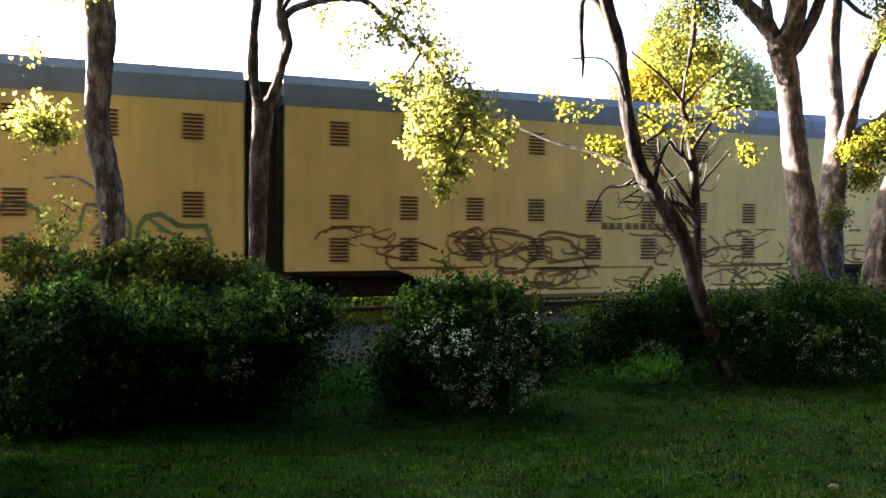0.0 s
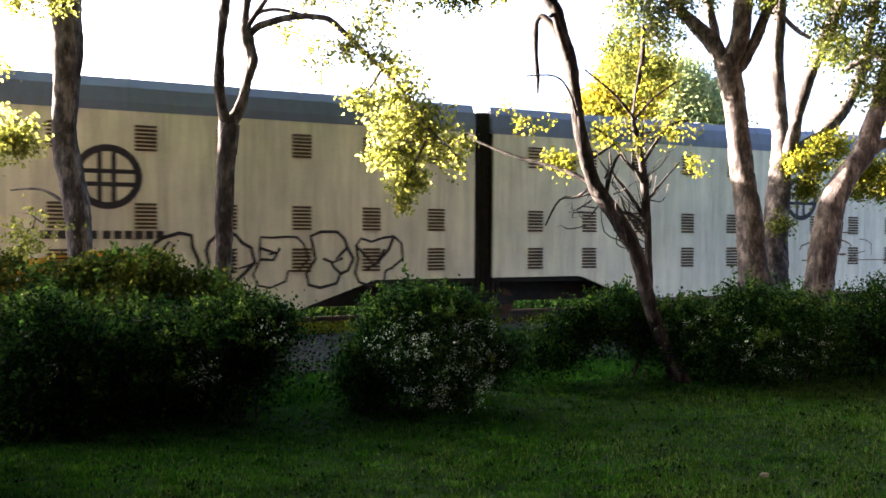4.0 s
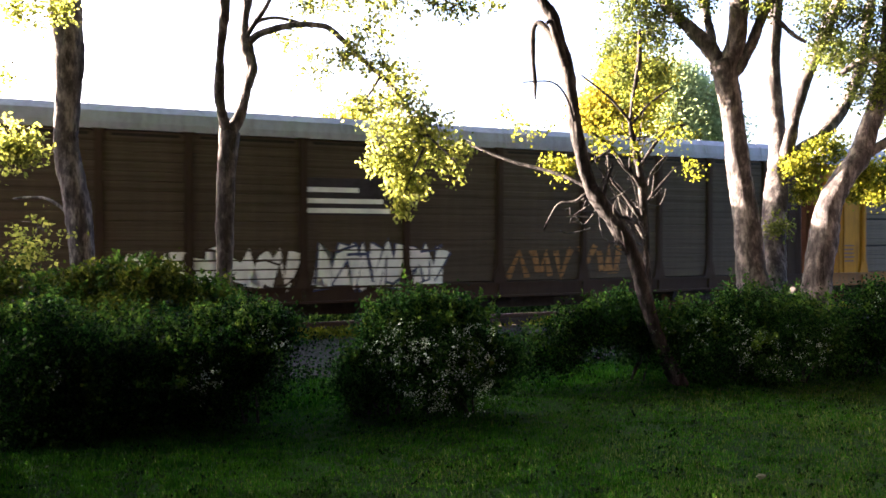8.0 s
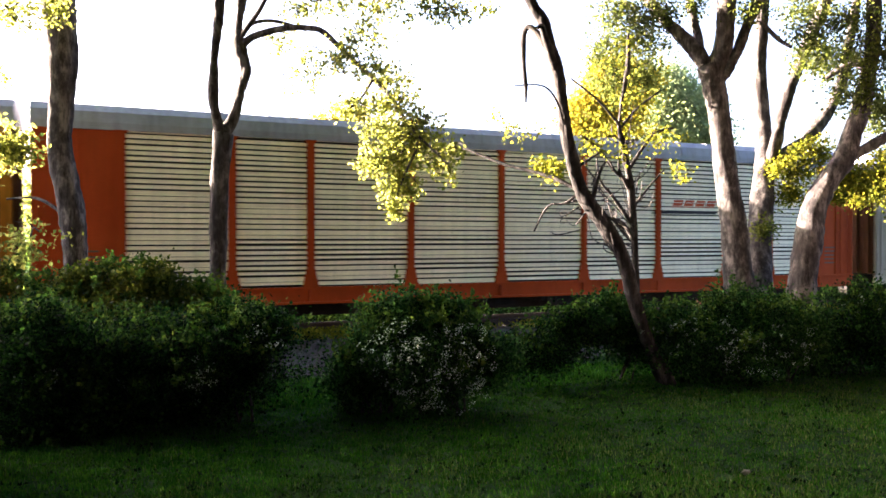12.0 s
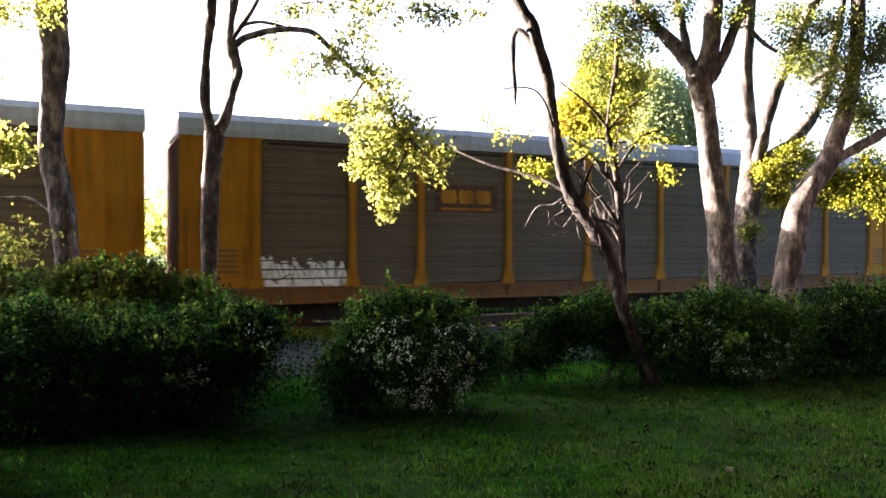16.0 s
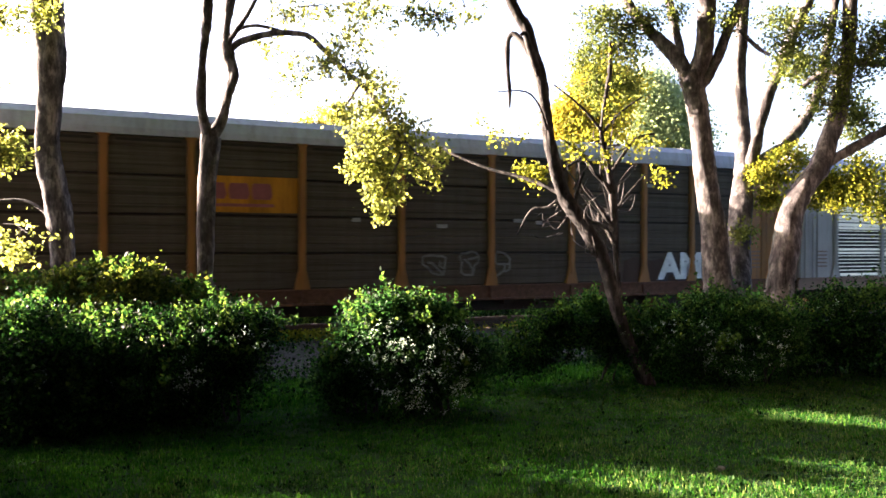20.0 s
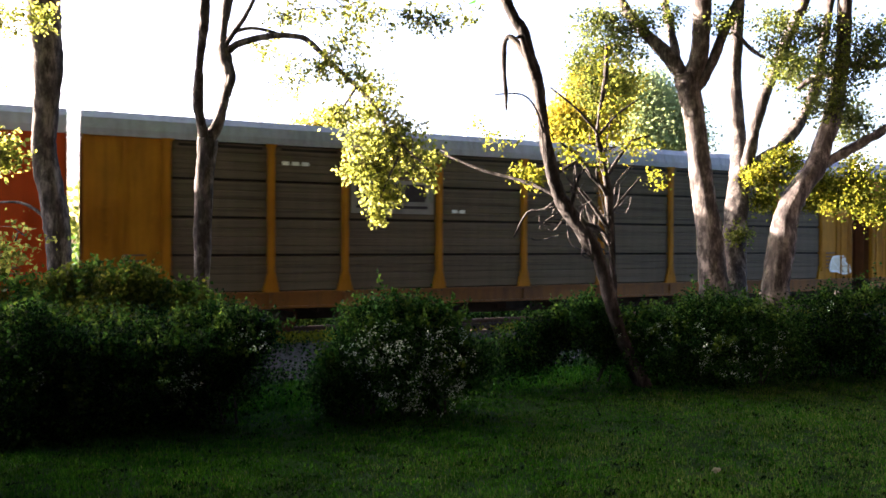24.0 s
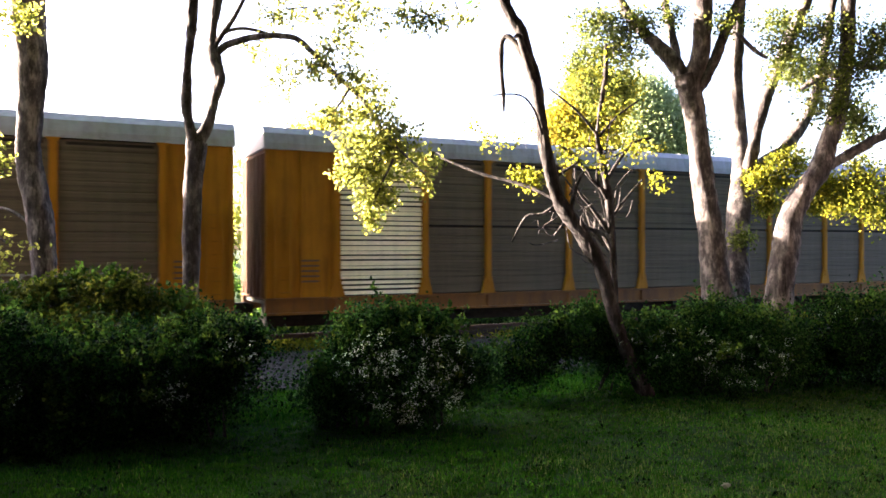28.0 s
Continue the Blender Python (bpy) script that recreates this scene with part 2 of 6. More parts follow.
# ---- mesh helpers ----
class Geo:
    """Collects faces of one mesh."""

    def __init__(self):
        self.v, self.f, self.k = [], [], []

    def quad(self, *pts, k=0):
        i = len(self.v)
        self.v += pts
        self.f.append(tuple(range(i, i + len(pts))))
        self.k.append(k)

    def box(self, x0, x1, y0, y1, z0, z1, k=0):
        i = len(self.v)
        self.v += [(x0, y0, z0), (x1, y0, z0), (x1, y1, z0), (x0, y1, z0), (x0, y0, z1), (x1, y0, z1), (x1, y1, z1), (x0, y1, z1)]
        for f in ((0, 3, 2, 1), (4, 5, 6, 7), (0, 1, 5, 4), (1, 2, 6, 5), (2, 3, 7, 6), (3, 0, 4, 7)):
            self.f.append(tuple(i + a for a in f))
            self.k.append(k)

    def prism(self, outline, y0, y1, k=0):
        """An outline of (x, z), counter-clockwise from the near side, drawn out from y0 to y1."""
        i, n = len(self.v), len(outline)
        self.v += [(x, y0, z) for x, z in outline] + [(x, y1, z) for x, z in outline]
        self.f.append(tuple(range(i, i + n)))
        self.f.append(tuple(range(i + 2 * n - 1, i + n - 1, -1)))
        for a in range(n):
            b = (a + 1) % n
            self.f.append((i + b, i + a, i + n + a, i + n + b))
        self.k += [k] * (n + 2)

    def sweep(self, profile, x0, x1, k=0, closed=False):
        """A profile of (y, z) drawn out along x."""
        i, n = len(self.v), len(profile)
        self.v += [(x0, y, z) for y, z in profile] + [(x1, y, z) for y, z in profile]
        for a in range(n if closed else n - 1):
            b = (a + 1) % n
            self.f.append((i + a, i + b, i + n + b, i + n + a))
            self.k.append(k)
        if closed:
            self.f += [tuple(range(i + n - 1, i - 1, -1)), tuple(range(i + n, i + 2 * n))]
            self.k += [k, k]

    def tube(self, path, sides=8, k=0):
        """A round tapered limb through (x, y, z, radius)."""
        i = len(self.v)
        pts = [Vector(p[:3]) for p in path]
        side = Vector((1, 0.2, 0.1))
        for a, p in enumerate(pts):
            d = (pts[min(a + 1, len(pts) - 1)] - pts[max(a - 1, 0)]).normalized()
            u = (side - d * side.dot(d)).normalized()
            w = d.cross(u)
            for q in range(sides):
                an = 2 * math.pi * q / sides
                r = path[a][3]
                self.v.append(tuple(p + (u * math.cos(an) + w * math.sin(an)) * r))
        for a in range(len(pts) - 1):
            for q in range(sides):
                r = (q + 1) % sides
                self.f.append((i + a * sides + q, i + a * sides + r, i + (a + 1) * sides + r, i + (a + 1) * sides + q))
                self.k.append(k)
        e = i + (len(pts) - 1) * sides
        self.f += [tuple(range(i + sides - 1, i - 1, -1)), tuple(range(e, e + sides))]
        self.k += [k, k]

    def disc_wheel(self, x, y0, y1, z, r, n=20):
        self.prism([(x + r * math.cos(-2 * math.pi * a / n), z - r * math.sin(-2 * math.pi * a / n)) for a in range(n)], y0, y1)

    def mesh(self, name, *mats, smooth=False):
        me = bpy.data.meshes.new(name)
        me.from_pydata(self.v, [], self.f)
        for m in mats:
            me.materials.append(m)
        if len(mats) > 1:
            me.polygons.foreach_set("material_index", self.k)
        if smooth:
            me.polygons.foreach_set("use_smooth", [True] * len(self.f))
        me.update()
        return me


def part(name, geo, mat, parent, label="", smooth=False):
    """One mesh object under a thing or a part."""
    ob = new(name, geo if isinstance(geo, bpy.types.Mesh) else geo.mesh(name, mat, smooth=smooth))
    ob.parent = parent
    return tagged(ob, label)


def thing(name, label, category, group="", kind=""):
    return tagged(new(name), label, category, group, kind)


def quick_mesh(name, verts, faces, mat):
    """A mesh from arrays of corners, all faces with the same number of corners."""
    me = bpy.data.meshes.new(name)
    nv, nf, c = len(verts), len(faces), faces.shape[1]
    me.vertices.add(nv)
    me.vertices.foreach_set("co", np.ascontiguousarray(verts, dtype=np.float32).ravel())
    me.loops.add(nf * c)
    me.loops.foreach_set("vertex_index", np.ascontiguousarray(faces, dtype=np.int32).ravel())
    me.polygons.add(nf)
    me.polygons.foreach_set("loop_start", np.arange(nf, dtype=np.int32) * c)
    me.materials.append(mat)
    me.update(calc_edges=True)
    return me


def leaf_mesh(name, centres, size, mat, rng, droop=0.3, wide=0.38, flat=0.0):
    """Pointed leaves folded along the midrib, one island each."""
    n = len(centres)
    d = rng.normal(size=(n, 3))
    d[:, 2] -= droop
    d /= np.linalg.norm(d, axis=1)[:, None]
    u = np.cross(d, rng.normal(size=(n, 3)) * (1 - flat) + np.array([[0, 0, 1.5 * flat]]))
    u /= np.linalg.norm(u, axis=1)[:, None] + 1e-9
    w = np.cross(d, u)
    s = size * rng.uniform(0.6, 1.25, (n, 1))
    base = centres
    left = centres + d * s * 0.45 + u * s * wide + w * s * 0.12
    right = centres + d * s * 0.45 - u * s * wide + w * s * 0.12
    tip = centres + d * s
    verts = np.stack([base, left, tip, right], 1).reshape(-1, 3)
    i = np.arange(n)[:, None] * 4
    faces = np.concatenate([i + np.array([[0, 1, 2]]), i + np.array([[0, 2, 3]])], 1).reshape(-1, 3)
    return quick_mesh(name, verts, faces, mat)


def lump_points(lumps, rng, per=14, spread=0.10, deep=0.7, shell=0.35, thin=1.0, rag=0.0):
    """Leaf places in clumps spread through masses (x, y, z, rx, rz, count), flattened in depth by deep."""
    out = []
    for x, y, z, rx, rz, count in lumps:
        k = max(1, int(count * thin) // per)
        d = rng.normal(size=(k, 3))
        d /= np.linalg.norm(d, axis=1)[:, None]
        r = rng.uniform(shell, 1, (k, 1)) ** 0.6
        r *= 1 + 0.18 * np.sin(d[:, :1] * 5 + x) * np.cos(d[:, 2:] * 6 + z)
        if rag:
            r *= 1 + rag * np.array([[noise.noise((q[0] * 2.6 + x, q[1] * 2.6, q[2] * 2.6 + z))] for q in d]) * 1.6
        c = np.array([[x, y, z]]) + d * r * np.array([[rx, deep * 0.5 * (rx + rz), rz]])
        out.append((c[:, None] + rng.normal(size=(k, per, 3)) * spread * rng.uniform(0.6, 1.5, (k, 1, 1))).reshape(-1, 3))
    return np.concatenate(out)


# ---- ground ----
def lift(x, y):
    """Height of the ground: flat lawn, a fall to the railway bed, the bed itself, fields beyond."""
    d = (x * ACROSS.x + (y - AXIS.y) * ACROSS.y)     # metres beyond the track's axis
    fall = np.clip((d + 11.0) / 6.0, 0, 1)
    z = -0.825 - 0.42 * fall * fall * (3 - 2 * fall)
    rise = np.clip((d - 4.5) / 6.0, 0, 1)
    z = z + 1.0 * rise * rise * (3 - 2 * rise)
    wob = 0.03 * np.sin(x * 1.3 + y * 0.7) + 0.02 * np.sin(x * 0.5 - y * 1.9)
    return z + wob


def build_ground():
    a = np.concatenate([[-3000, -1000, -300, -120], np.arange(-60, 81, 1.0), [120, 300, 1000, 3000]])
    b = np.concatenate([[-3000, -600, -150, -40, -15], np.arange(-6, 50, 0.5), [60, 90, 150, 300, 1000, 3000]])
    X, Y = np.meshgrid(a, b)
    v = np.stack([X, Y, lift(X, Y)], -1).reshape(-1, 3)
    n = len(a)
    i = (np.arange(len(b) - 1)[:, None] * n + np.arange(n - 1)[None]).reshape(-1, 1)
    f = np.concatenate([i, i + 1, i + n + 1, i + n], 1)
    m, nn, l, bs = nodes_of("lawn_soil")
    big, fine = tex(nn, l, 0.5), tex(nn, l, 30)
    c = ramp(nn, l, big, [(0.3, (0.009, 0.033, 0.007)), (0.55, (0.016, 0.050, 0.012)), (0.75, (0.034, 0.060, 0.020))])
    c = mixc(nn, l, 1.0, c, ramp(nn, l, fine, [(0.3, (0.6, 0.6, 0.6)), (0.7, (1.2, 1.2, 1.2))]), "MULTIPLY")
    l.new(c, bs.inputs["Base Color"])
    bs.inputs["Roughness"].default_value, bs.inputs["Specular IOR Level"].default_value = 0.95, 0.1
    bump(nn, l, bs, fine, 0.6, 0.04)
    me = quick_mesh("ground", v, f, m)
    me.polygons.foreach_set("use_smooth", [True] * len(f))
    tagged(new("ground", me), "mown green lawn falling gently to the railway bed", "ground", "", "structure")


TO_TRACK = Matrix.Translation(AXIS) @ Matrix.Rotation(THETA, 4, "Z")


def build_track():
    bed = Geo()
    prof = [(-6.7, -1.30), (-6.4, -1.13), (-4.2, -1.15), (-1.9, RAIL_Z - 0.2), (1.9, RAIL_Z - 0.2), (4.0, -1.36)]
    for a in range(-40, 40):
        bed.sweep(prof, a * 5.0, a * 5.0 + 5.0)
    m, n, l, b = nodes_of("grey_ballast")
    vo = n.new("ShaderNodeTexVoronoi")
    vo.inputs["Scale"].default_value = 14
    tc = n.new("ShaderNodeTexCoord")
    l.new(tc.outputs["Object"], vo.inputs["Vector"])
    l.new(ramp(n, l, vo.outputs["Color"], [(0.1, (0.012, 0.010, 0.011)), (0.9, (0.062, 0.055, 0.058))]), b.inputs["Base Color"])
    b.inputs["Roughness"].default_value = 0.95
    bump(n, l, b, vo.outputs["Distance"], 0.8, 0.04)
    me = bed.mesh("ballast_bed", m)
    ob = tagged(new("ballast_bed", me), "grey crushed stone ballast under the track", "ballast", "", "structure")
    ob.matrix_world = TO_TRACK
    g = Geo()
    g.box(-0.11, 0.11, -1.3, 1.3, RAIL_Z - 0.33, RAIL_Z - 0.17)
    tie = g.mesh("sleeper", plain("old_oak_sleeper", (0.09, 0.07, 0.055), 0.9, 0.35, 7))
    for k in range(-70, 130):
        t = new("sleeper", tie)
        t.parent, t.location = ob, (k * 0.52, 0, 0.003 * (k % 3))
    for side in (-0.75, 0.75):
        g = Geo()
        z = RAIL_Z
        g.sweep([(side - 0.07, z - 0.17), (side + 0.07, z - 0.17), (side + 0.07, z - 0.15), (side + 0.012, z - 0.13), (side + 0.012, z - 0.04),
                 (side + 0.036, z - 0.03), (side + 0.036, z), (side - 0.036, z), (side - 0.036, z - 0.03), (side - 0.012, z - 0.04),
                 (side - 0.012, z - 0.13), (side - 0.07, z - 0.15)], -190, 190, closed=True)
        ob = tagged(new("rail", g.mesh("rail", RAIL_STEEL)), "worn brown steel rail on wooden sleepers", "rail", "rails of the track", "structure")
        ob.matrix_world = TO_TRACK


build_ground()
build_track()


# ---- train parts ----
def wheel_mesh():
    g = Geo()
    g.disc_wheel(0, -0.06, 0.06, 0, 0.42)
    g.disc_wheel(0, -0.09, -0.06, 0, 0.13, 12)
    return g.mesh("wheel", RUST)


WHEEL = wheel_mesh()


def frame_mesh():
    g = Geo()
    g.prism([(-1.15, 0.38), (-0.8, 0.34), (-0.35, 0.2), (0.35, 0.2), (0.8, 0.34), (1.15, 0.38), (1.15, 0.58), (0.7, 0.68), (-0.7, 0.68), (-1.15, 0.58)], -0.07, 0.07)
    for x in (-0.2, 0.0, 0.2):
        g.box(x - 0.07, x + 0.07, -0.11, -0.07, 0.26, 0.6)
    return g.mesh("side_frame", BLACK_IRON)


FRAME = frame_mesh()


def add_truck(car, x):
    g = Geo()
    g.box(x - 0.25, x + 0.25, -1.1, 1.1, 0.45, 0.75)
    for dx in (-0.88, 0.88):
        g.box(x + dx - 0.07, x + dx + 0.07, -0.75, 0.75, 0.35, 0.49)
    tr = part("truck", g, BLACK_IRON, car, "black cast-iron bogie")
    for y in (-1.0, 1.0):
        f = part("side_frame", FRAME, None, tr)
        f.location = (x, y, 0)
        for dx in (-0.88, 0.88):
            w = part("wheel", WHEEL, None, tr, "rusty steel wheel")
            w.location = (x + dx, y * 0.75, 0.42)


def add_coupler(car, x, sgn):
    g = Geo()
    g.box(min(x, x + sgn * 0.5), max(x, x + sgn * 0.5), -0.12, 0.12, 0.72, 0.98)
    g.box(min(x + sgn * 0.4, x + sgn * 0.62), max(x + sgn * 0.4, x + sgn * 0.62), -0.2, 0.2, 0.68, 1.02)
    part("coupler", g, BLACK_IRON, car, "rusty knuckle coupler")


MESHES = {}


def shared(key, make):
    if key not in MESHES:
        MESHES[key] = make()
    return MESHES[key]


def roof_profile(top, eave, half=1.52):
    h = top - eave
    right = [(half, eave), (half, eave + 0.22 * h), (half - 0.06, eave + 0.62 * h), (half - 0.26, eave + 0.90 * h), (half * 0.45, eave + 0.99 * h), (0, top)]
    return [(-y, z) for y, z in right] + [(y, z) for y, z in reversed(right[:-1])]


def add_roof(car, length, top, eave, mat, label, step=1.25):
    g = Geo()
    prof = roof_profile(top, eave)
    g.sweep(prof, -0.04, length + 0.04, closed=True)
    roof = part("roof", g, mat, car, label)
    g = Geo()
    g.box(0, length, -1.56, -1.525, eave - 0.03, eave + 0.03)
    part("eave_strip", g, mat, roof)

    def rib():
        g = Geo()
        g.sweep([(y * 1.008, z + 0.012) for y, z in prof] + [(y * 0.98, z - 0.03) for y, z in reversed(prof)], 0, 0.07, closed=True)
        return g.mesh("roof_rib", mat)
    x = 0.6
    while x < length - 0.4:
        r = part("roof_rib", shared(("rib", mat.name, top), rib), None, roof)
        r.location = (x, 0, 0)
        x += step


def rib_panel(w, z0, z1, bands, mat):
    """Steel sheet with shallow rolled ribs and deep seams between its bands."""
    ribs = max(4, round(16 / bands))
    prof, dark = [], []
    for b in range(bands):
        a, c = z0 + (z1 - z0) * b / bands, z0 + (z1 - z0) * (b + 1) / bands
        if b:
            dark += [len(prof) - 1, len(prof), len(prof) + 1]
            prof += [(0.07, a - 0.032), (0.07, a + 0.032)]
        for q in range(ribs):
            p, r = a + 0.032 + (c - a - 0.064) * q / ribs, a + 0.032 + (c - a - 0.064) * (q + 1) / ribs
            prof += [(0.0, p), (0.0, r - 0.045), (0.012, r - 0.036), (0.012, r - 0.008)]
        prof.append((0.0, c - 0.032))
    g = Geo()
    g.sweep(prof + [(0.10, z1), (0.10, z0)], 0, w, closed=True)
    g.k = [1 if q in dark else 0 for q in range(len(g.f))]
    return g.mesh("panel", mat, BLACK_IRON)


def slat_panel(w, z0, z1, mat, open_rows=(), seed=1):
    """Steel sheet with long blind grooves of varying width, their faces blackened for the dark inside."""
    g, rng = Geo(), random.Random(seed)
    prof, dark = [(0.0, z0)], []
    z, pitch = z0, 0.138
    while z < z1 - 0.03:
        top = min(z + pitch, z1)
        wide = any(a <= z <= b for a, b in open_rows)
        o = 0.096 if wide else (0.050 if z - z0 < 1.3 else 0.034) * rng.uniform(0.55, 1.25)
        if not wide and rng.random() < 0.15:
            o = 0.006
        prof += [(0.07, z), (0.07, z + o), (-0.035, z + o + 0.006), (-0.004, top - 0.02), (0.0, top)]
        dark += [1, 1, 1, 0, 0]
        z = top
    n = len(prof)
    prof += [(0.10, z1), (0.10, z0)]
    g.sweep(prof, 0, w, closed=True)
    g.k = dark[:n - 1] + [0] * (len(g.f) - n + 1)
    return g.mesh("panel", mat, BLACK_IRON)


def flat_panel(w, z0, z1, mat):
    g = Geo()
    g.box(0, w, 0, 0.06, z0, z1)
    for x in (0.02, w / 2 - 0.03, w - 0.08):
        g.box(x, x + 0.06, -0.012, 0, z0, z1)
    return g.mesh("panel", mat)


def post_mesh(z0, z1, mat, wide=0.2, foot=0.46):
    g = Geo()
    h, f = wide / 2, foot / 2
    g.prism([(-f, z0), (f, z0), (h, z0 + 0.55), (h, z1 - 0.1), (f * 0.75, z1), (-f * 0.75, z1), (-h, z1 - 0.1), (-h, z0 + 0.55)], -0.05, 0.08)
    g.box(-h * 0.45, h * 0.45, -0.075, -0.05, z0 + 0.3, z1 - 0.05)
    return g.mesh("post", mat)


def stiffener_mesh(mat):
    g = Geo()
    g.box(0, 0.08, -1.54, -1.5, Z0, Z1)
    return g.mesh("stiffener", mat)


def ladder_mesh(w, z0, z1, mat, step=0.34):
    g = Geo()
    for x in (0.0, w):
        g.box(x - 0.02, x + 0.02, -0.05, -0.01, z0, z1)
    z = z0 + 0.12
    while z < z1:
        g.box(0, w, -0.07, -0.04, z, z + 0.028)
        z += step
    return g.mesh("ladder", mat)


# ---- paint on the cars ----
def plate(car, name, x0, x1, z0, z1, mat, y=-1.515, label=""):
    g = Geo()
    g.box(x0, x1, y - 0.004, y + 0.01, z0, z1)
    return part(name, g, mat, car, label)


def bars(car, x, z, widths, mat, h=0.12, y=-1.515, gap=0.07):
    """Unreadable stencilled marks as plain bars."""
    g = Geo()
    for w in widths:
        g.box(x, x + w, y - 0.004, y + 0.008, z, z + h)
        x += w + gap
    part("stencil_mark", g, mat, car)


def ribbon(g, pts, w, y, k=0):
    """A flat painted stroke through (x, z) points, one strip with mitred bends."""
    n = len(pts)
    closed = n > 3 and math.dist(pts[0], pts[-1]) < 1e-6
    i = len(g.v)
    for a, (x, z) in enumerate(pts):
        p = pts[a - 1] if a else (pts[-2] if closed else pts[0])
        q = pts[a + 1] if a < n - 1 else (pts[1] if closed else pts[-1])
        dx, dz = q[0] - p[0], q[1] - p[1]
        d = math.hypot(dx, dz) or 1e-6
        ox, oz = -dz / d * w / 2, dx / d * w / 2
        g.v += [(x - ox, y, z - oz), (x + ox, y, z + oz)]
    for a in range(n - 1):
        s = i + 2 * a
        g.f.append((s, s + 2, s + 3, s + 1))
        g.k.append(k)


def striped(g, name, mat):
    """Paint on ribbed sheet: the film is broken where the rolled grooves run."""
    bm = bmesh.new()
    vs = [bm.verts.new(v) for v in g.v]
    for f in g.f:
        bm.faces.new([vs[i] for i in f])
    lo, hi = min(v[2] for v in g.v), max(v[2] for v in g.v)
    step = (Z1 - Z0) / 16
    for k in range(1, 16):
        z = Z0 + k * step
        if lo - 0.05 < z < hi + 0.05:
            for h in (z - 0.045, z - 0.005):
                bmesh.ops.bisect_plane(bm, geom=bm.verts[:] + bm.edges[:] + bm.faces[:], plane_co=(0, 0, h), plane_no=(0, 0, 1))
            bmesh.ops.delete(bm, geom=[f for f in bm.faces if z - 0.045 < f.calc_center_median().z < z - 0.005], context="FACES")
    me = bpy.data.meshes.new(name)
    bm.to_mesh(me)
    bm.free()
    me.materials.append(mat)
    return me


def film(name, g, mat, parent, label="", cut=False):
    """One painted shape, broken by the grooves where cut is set."""
    return part(name, striped(g, name, mat) if cut else g, mat, parent, label)


def mass(car, x0, x1, z0, z1, mat, seed, y=-1.522, teeth=18, slope=0.0, cut=False):
    """A broad sprayed field with a ragged top edge. slope: how far its top falls along its length."""
    rng = random.Random(seed)
    top = [(x0 + (x1 - x0) * i / teeth, z1 - slope * (i / teeth) ** 1.3 + rng.uniform(-0.16, 0.1)) for i in range(teeth + 1)]
    low = [(x1 + rng.uniform(-0.2, 0.1), z0), (x0 + rng.uniform(-0.1, 0.3), z0 + rng.uniform(0, 0.1))]
    g = Geo()
    g.quad(*[(x, y, max(z, z0 + 0.05)) for x, z in reversed(top)], *[(x, y, z) for x, z in reversed(low)])
    film("graffiti_field", g, mat, car, "", cut)


def patchwork(car, x0, x1, z0, z1, cells, mats, line, seed, y=-1.522, cut=False):
    """A crowded painted strip: leaning patches of several colours with short dark strokes over them."""
    rng = random.Random(seed)
    w, h = (x1 - x0) / cells, z1 - z0
    for i in range(cells):
        cx, cz = x0 + (i + 0.5) * w, z0 + h * rng.uniform(0.4, 0.6)
        lean, a, b = rng.uniform(-0.3, 0.3) * w, w * rng.uniform(0.45, 0.75), h * rng.uniform(0.3, 0.52)
        g = Geo()
        pts = [(cx - a - lean, cz - b), (cx + a * 0.7 - lean, cz - b * rng.uniform(0.7, 1)), (cx + a, cz), (cx + a * 0.8 + lean, cz + b), (cx - a * 0.2 + lean, cz + b * rng.uniform(0.6, 1.1)), (cx - a * 0.9, cz + b * 0.4)]
        g.quad(*[(x, y - 0.0012 * (i % 4), z) for x, z in pts])
        patch = film("graffiti_patch", g, rng.choice(mats), car, "", cut)
        g = Geo()
        for _ in range(3):
            x, z = cx + rng.uniform(-a, a), cz + rng.uniform(-b, b)
            q = rng.uniform(-0.5, 0.5)
            ribbon(g, [(x, z), (x + w * 0.35, z + q * h * 0.3), (x + w * 0.6, z + q * h * 0.15), (x + w * 0.8, z - q * h * 0.25)], rng.uniform(0.05, 0.1), y - 0.008)
        film("patch_stroke", g, line, patch, "", cut)


def blob(rng, cx, cz, rx, rz, n=14, rag=0.22):
    """A lumpy closed outline."""
    ph = [rng.uniform(0, 6.28) for _ in range(3)]
    out = []
    for i in range(n):
        a = 2 * math.pi * i / n
        r = 1 + rag * (math.sin(2 * a + ph[0]) * 0.6 + math.sin(3 * a + ph[1]) * 0.6 + math.sin(5 * a + ph[2]) * 0.3)
        out.append((cx + rx * r * math.copysign(abs(math.cos(a)) ** 0.75, math.cos(a)), cz + rz * r * math.copysign(abs(math.sin(a)) ** 0.75, math.sin(a))))
    return out


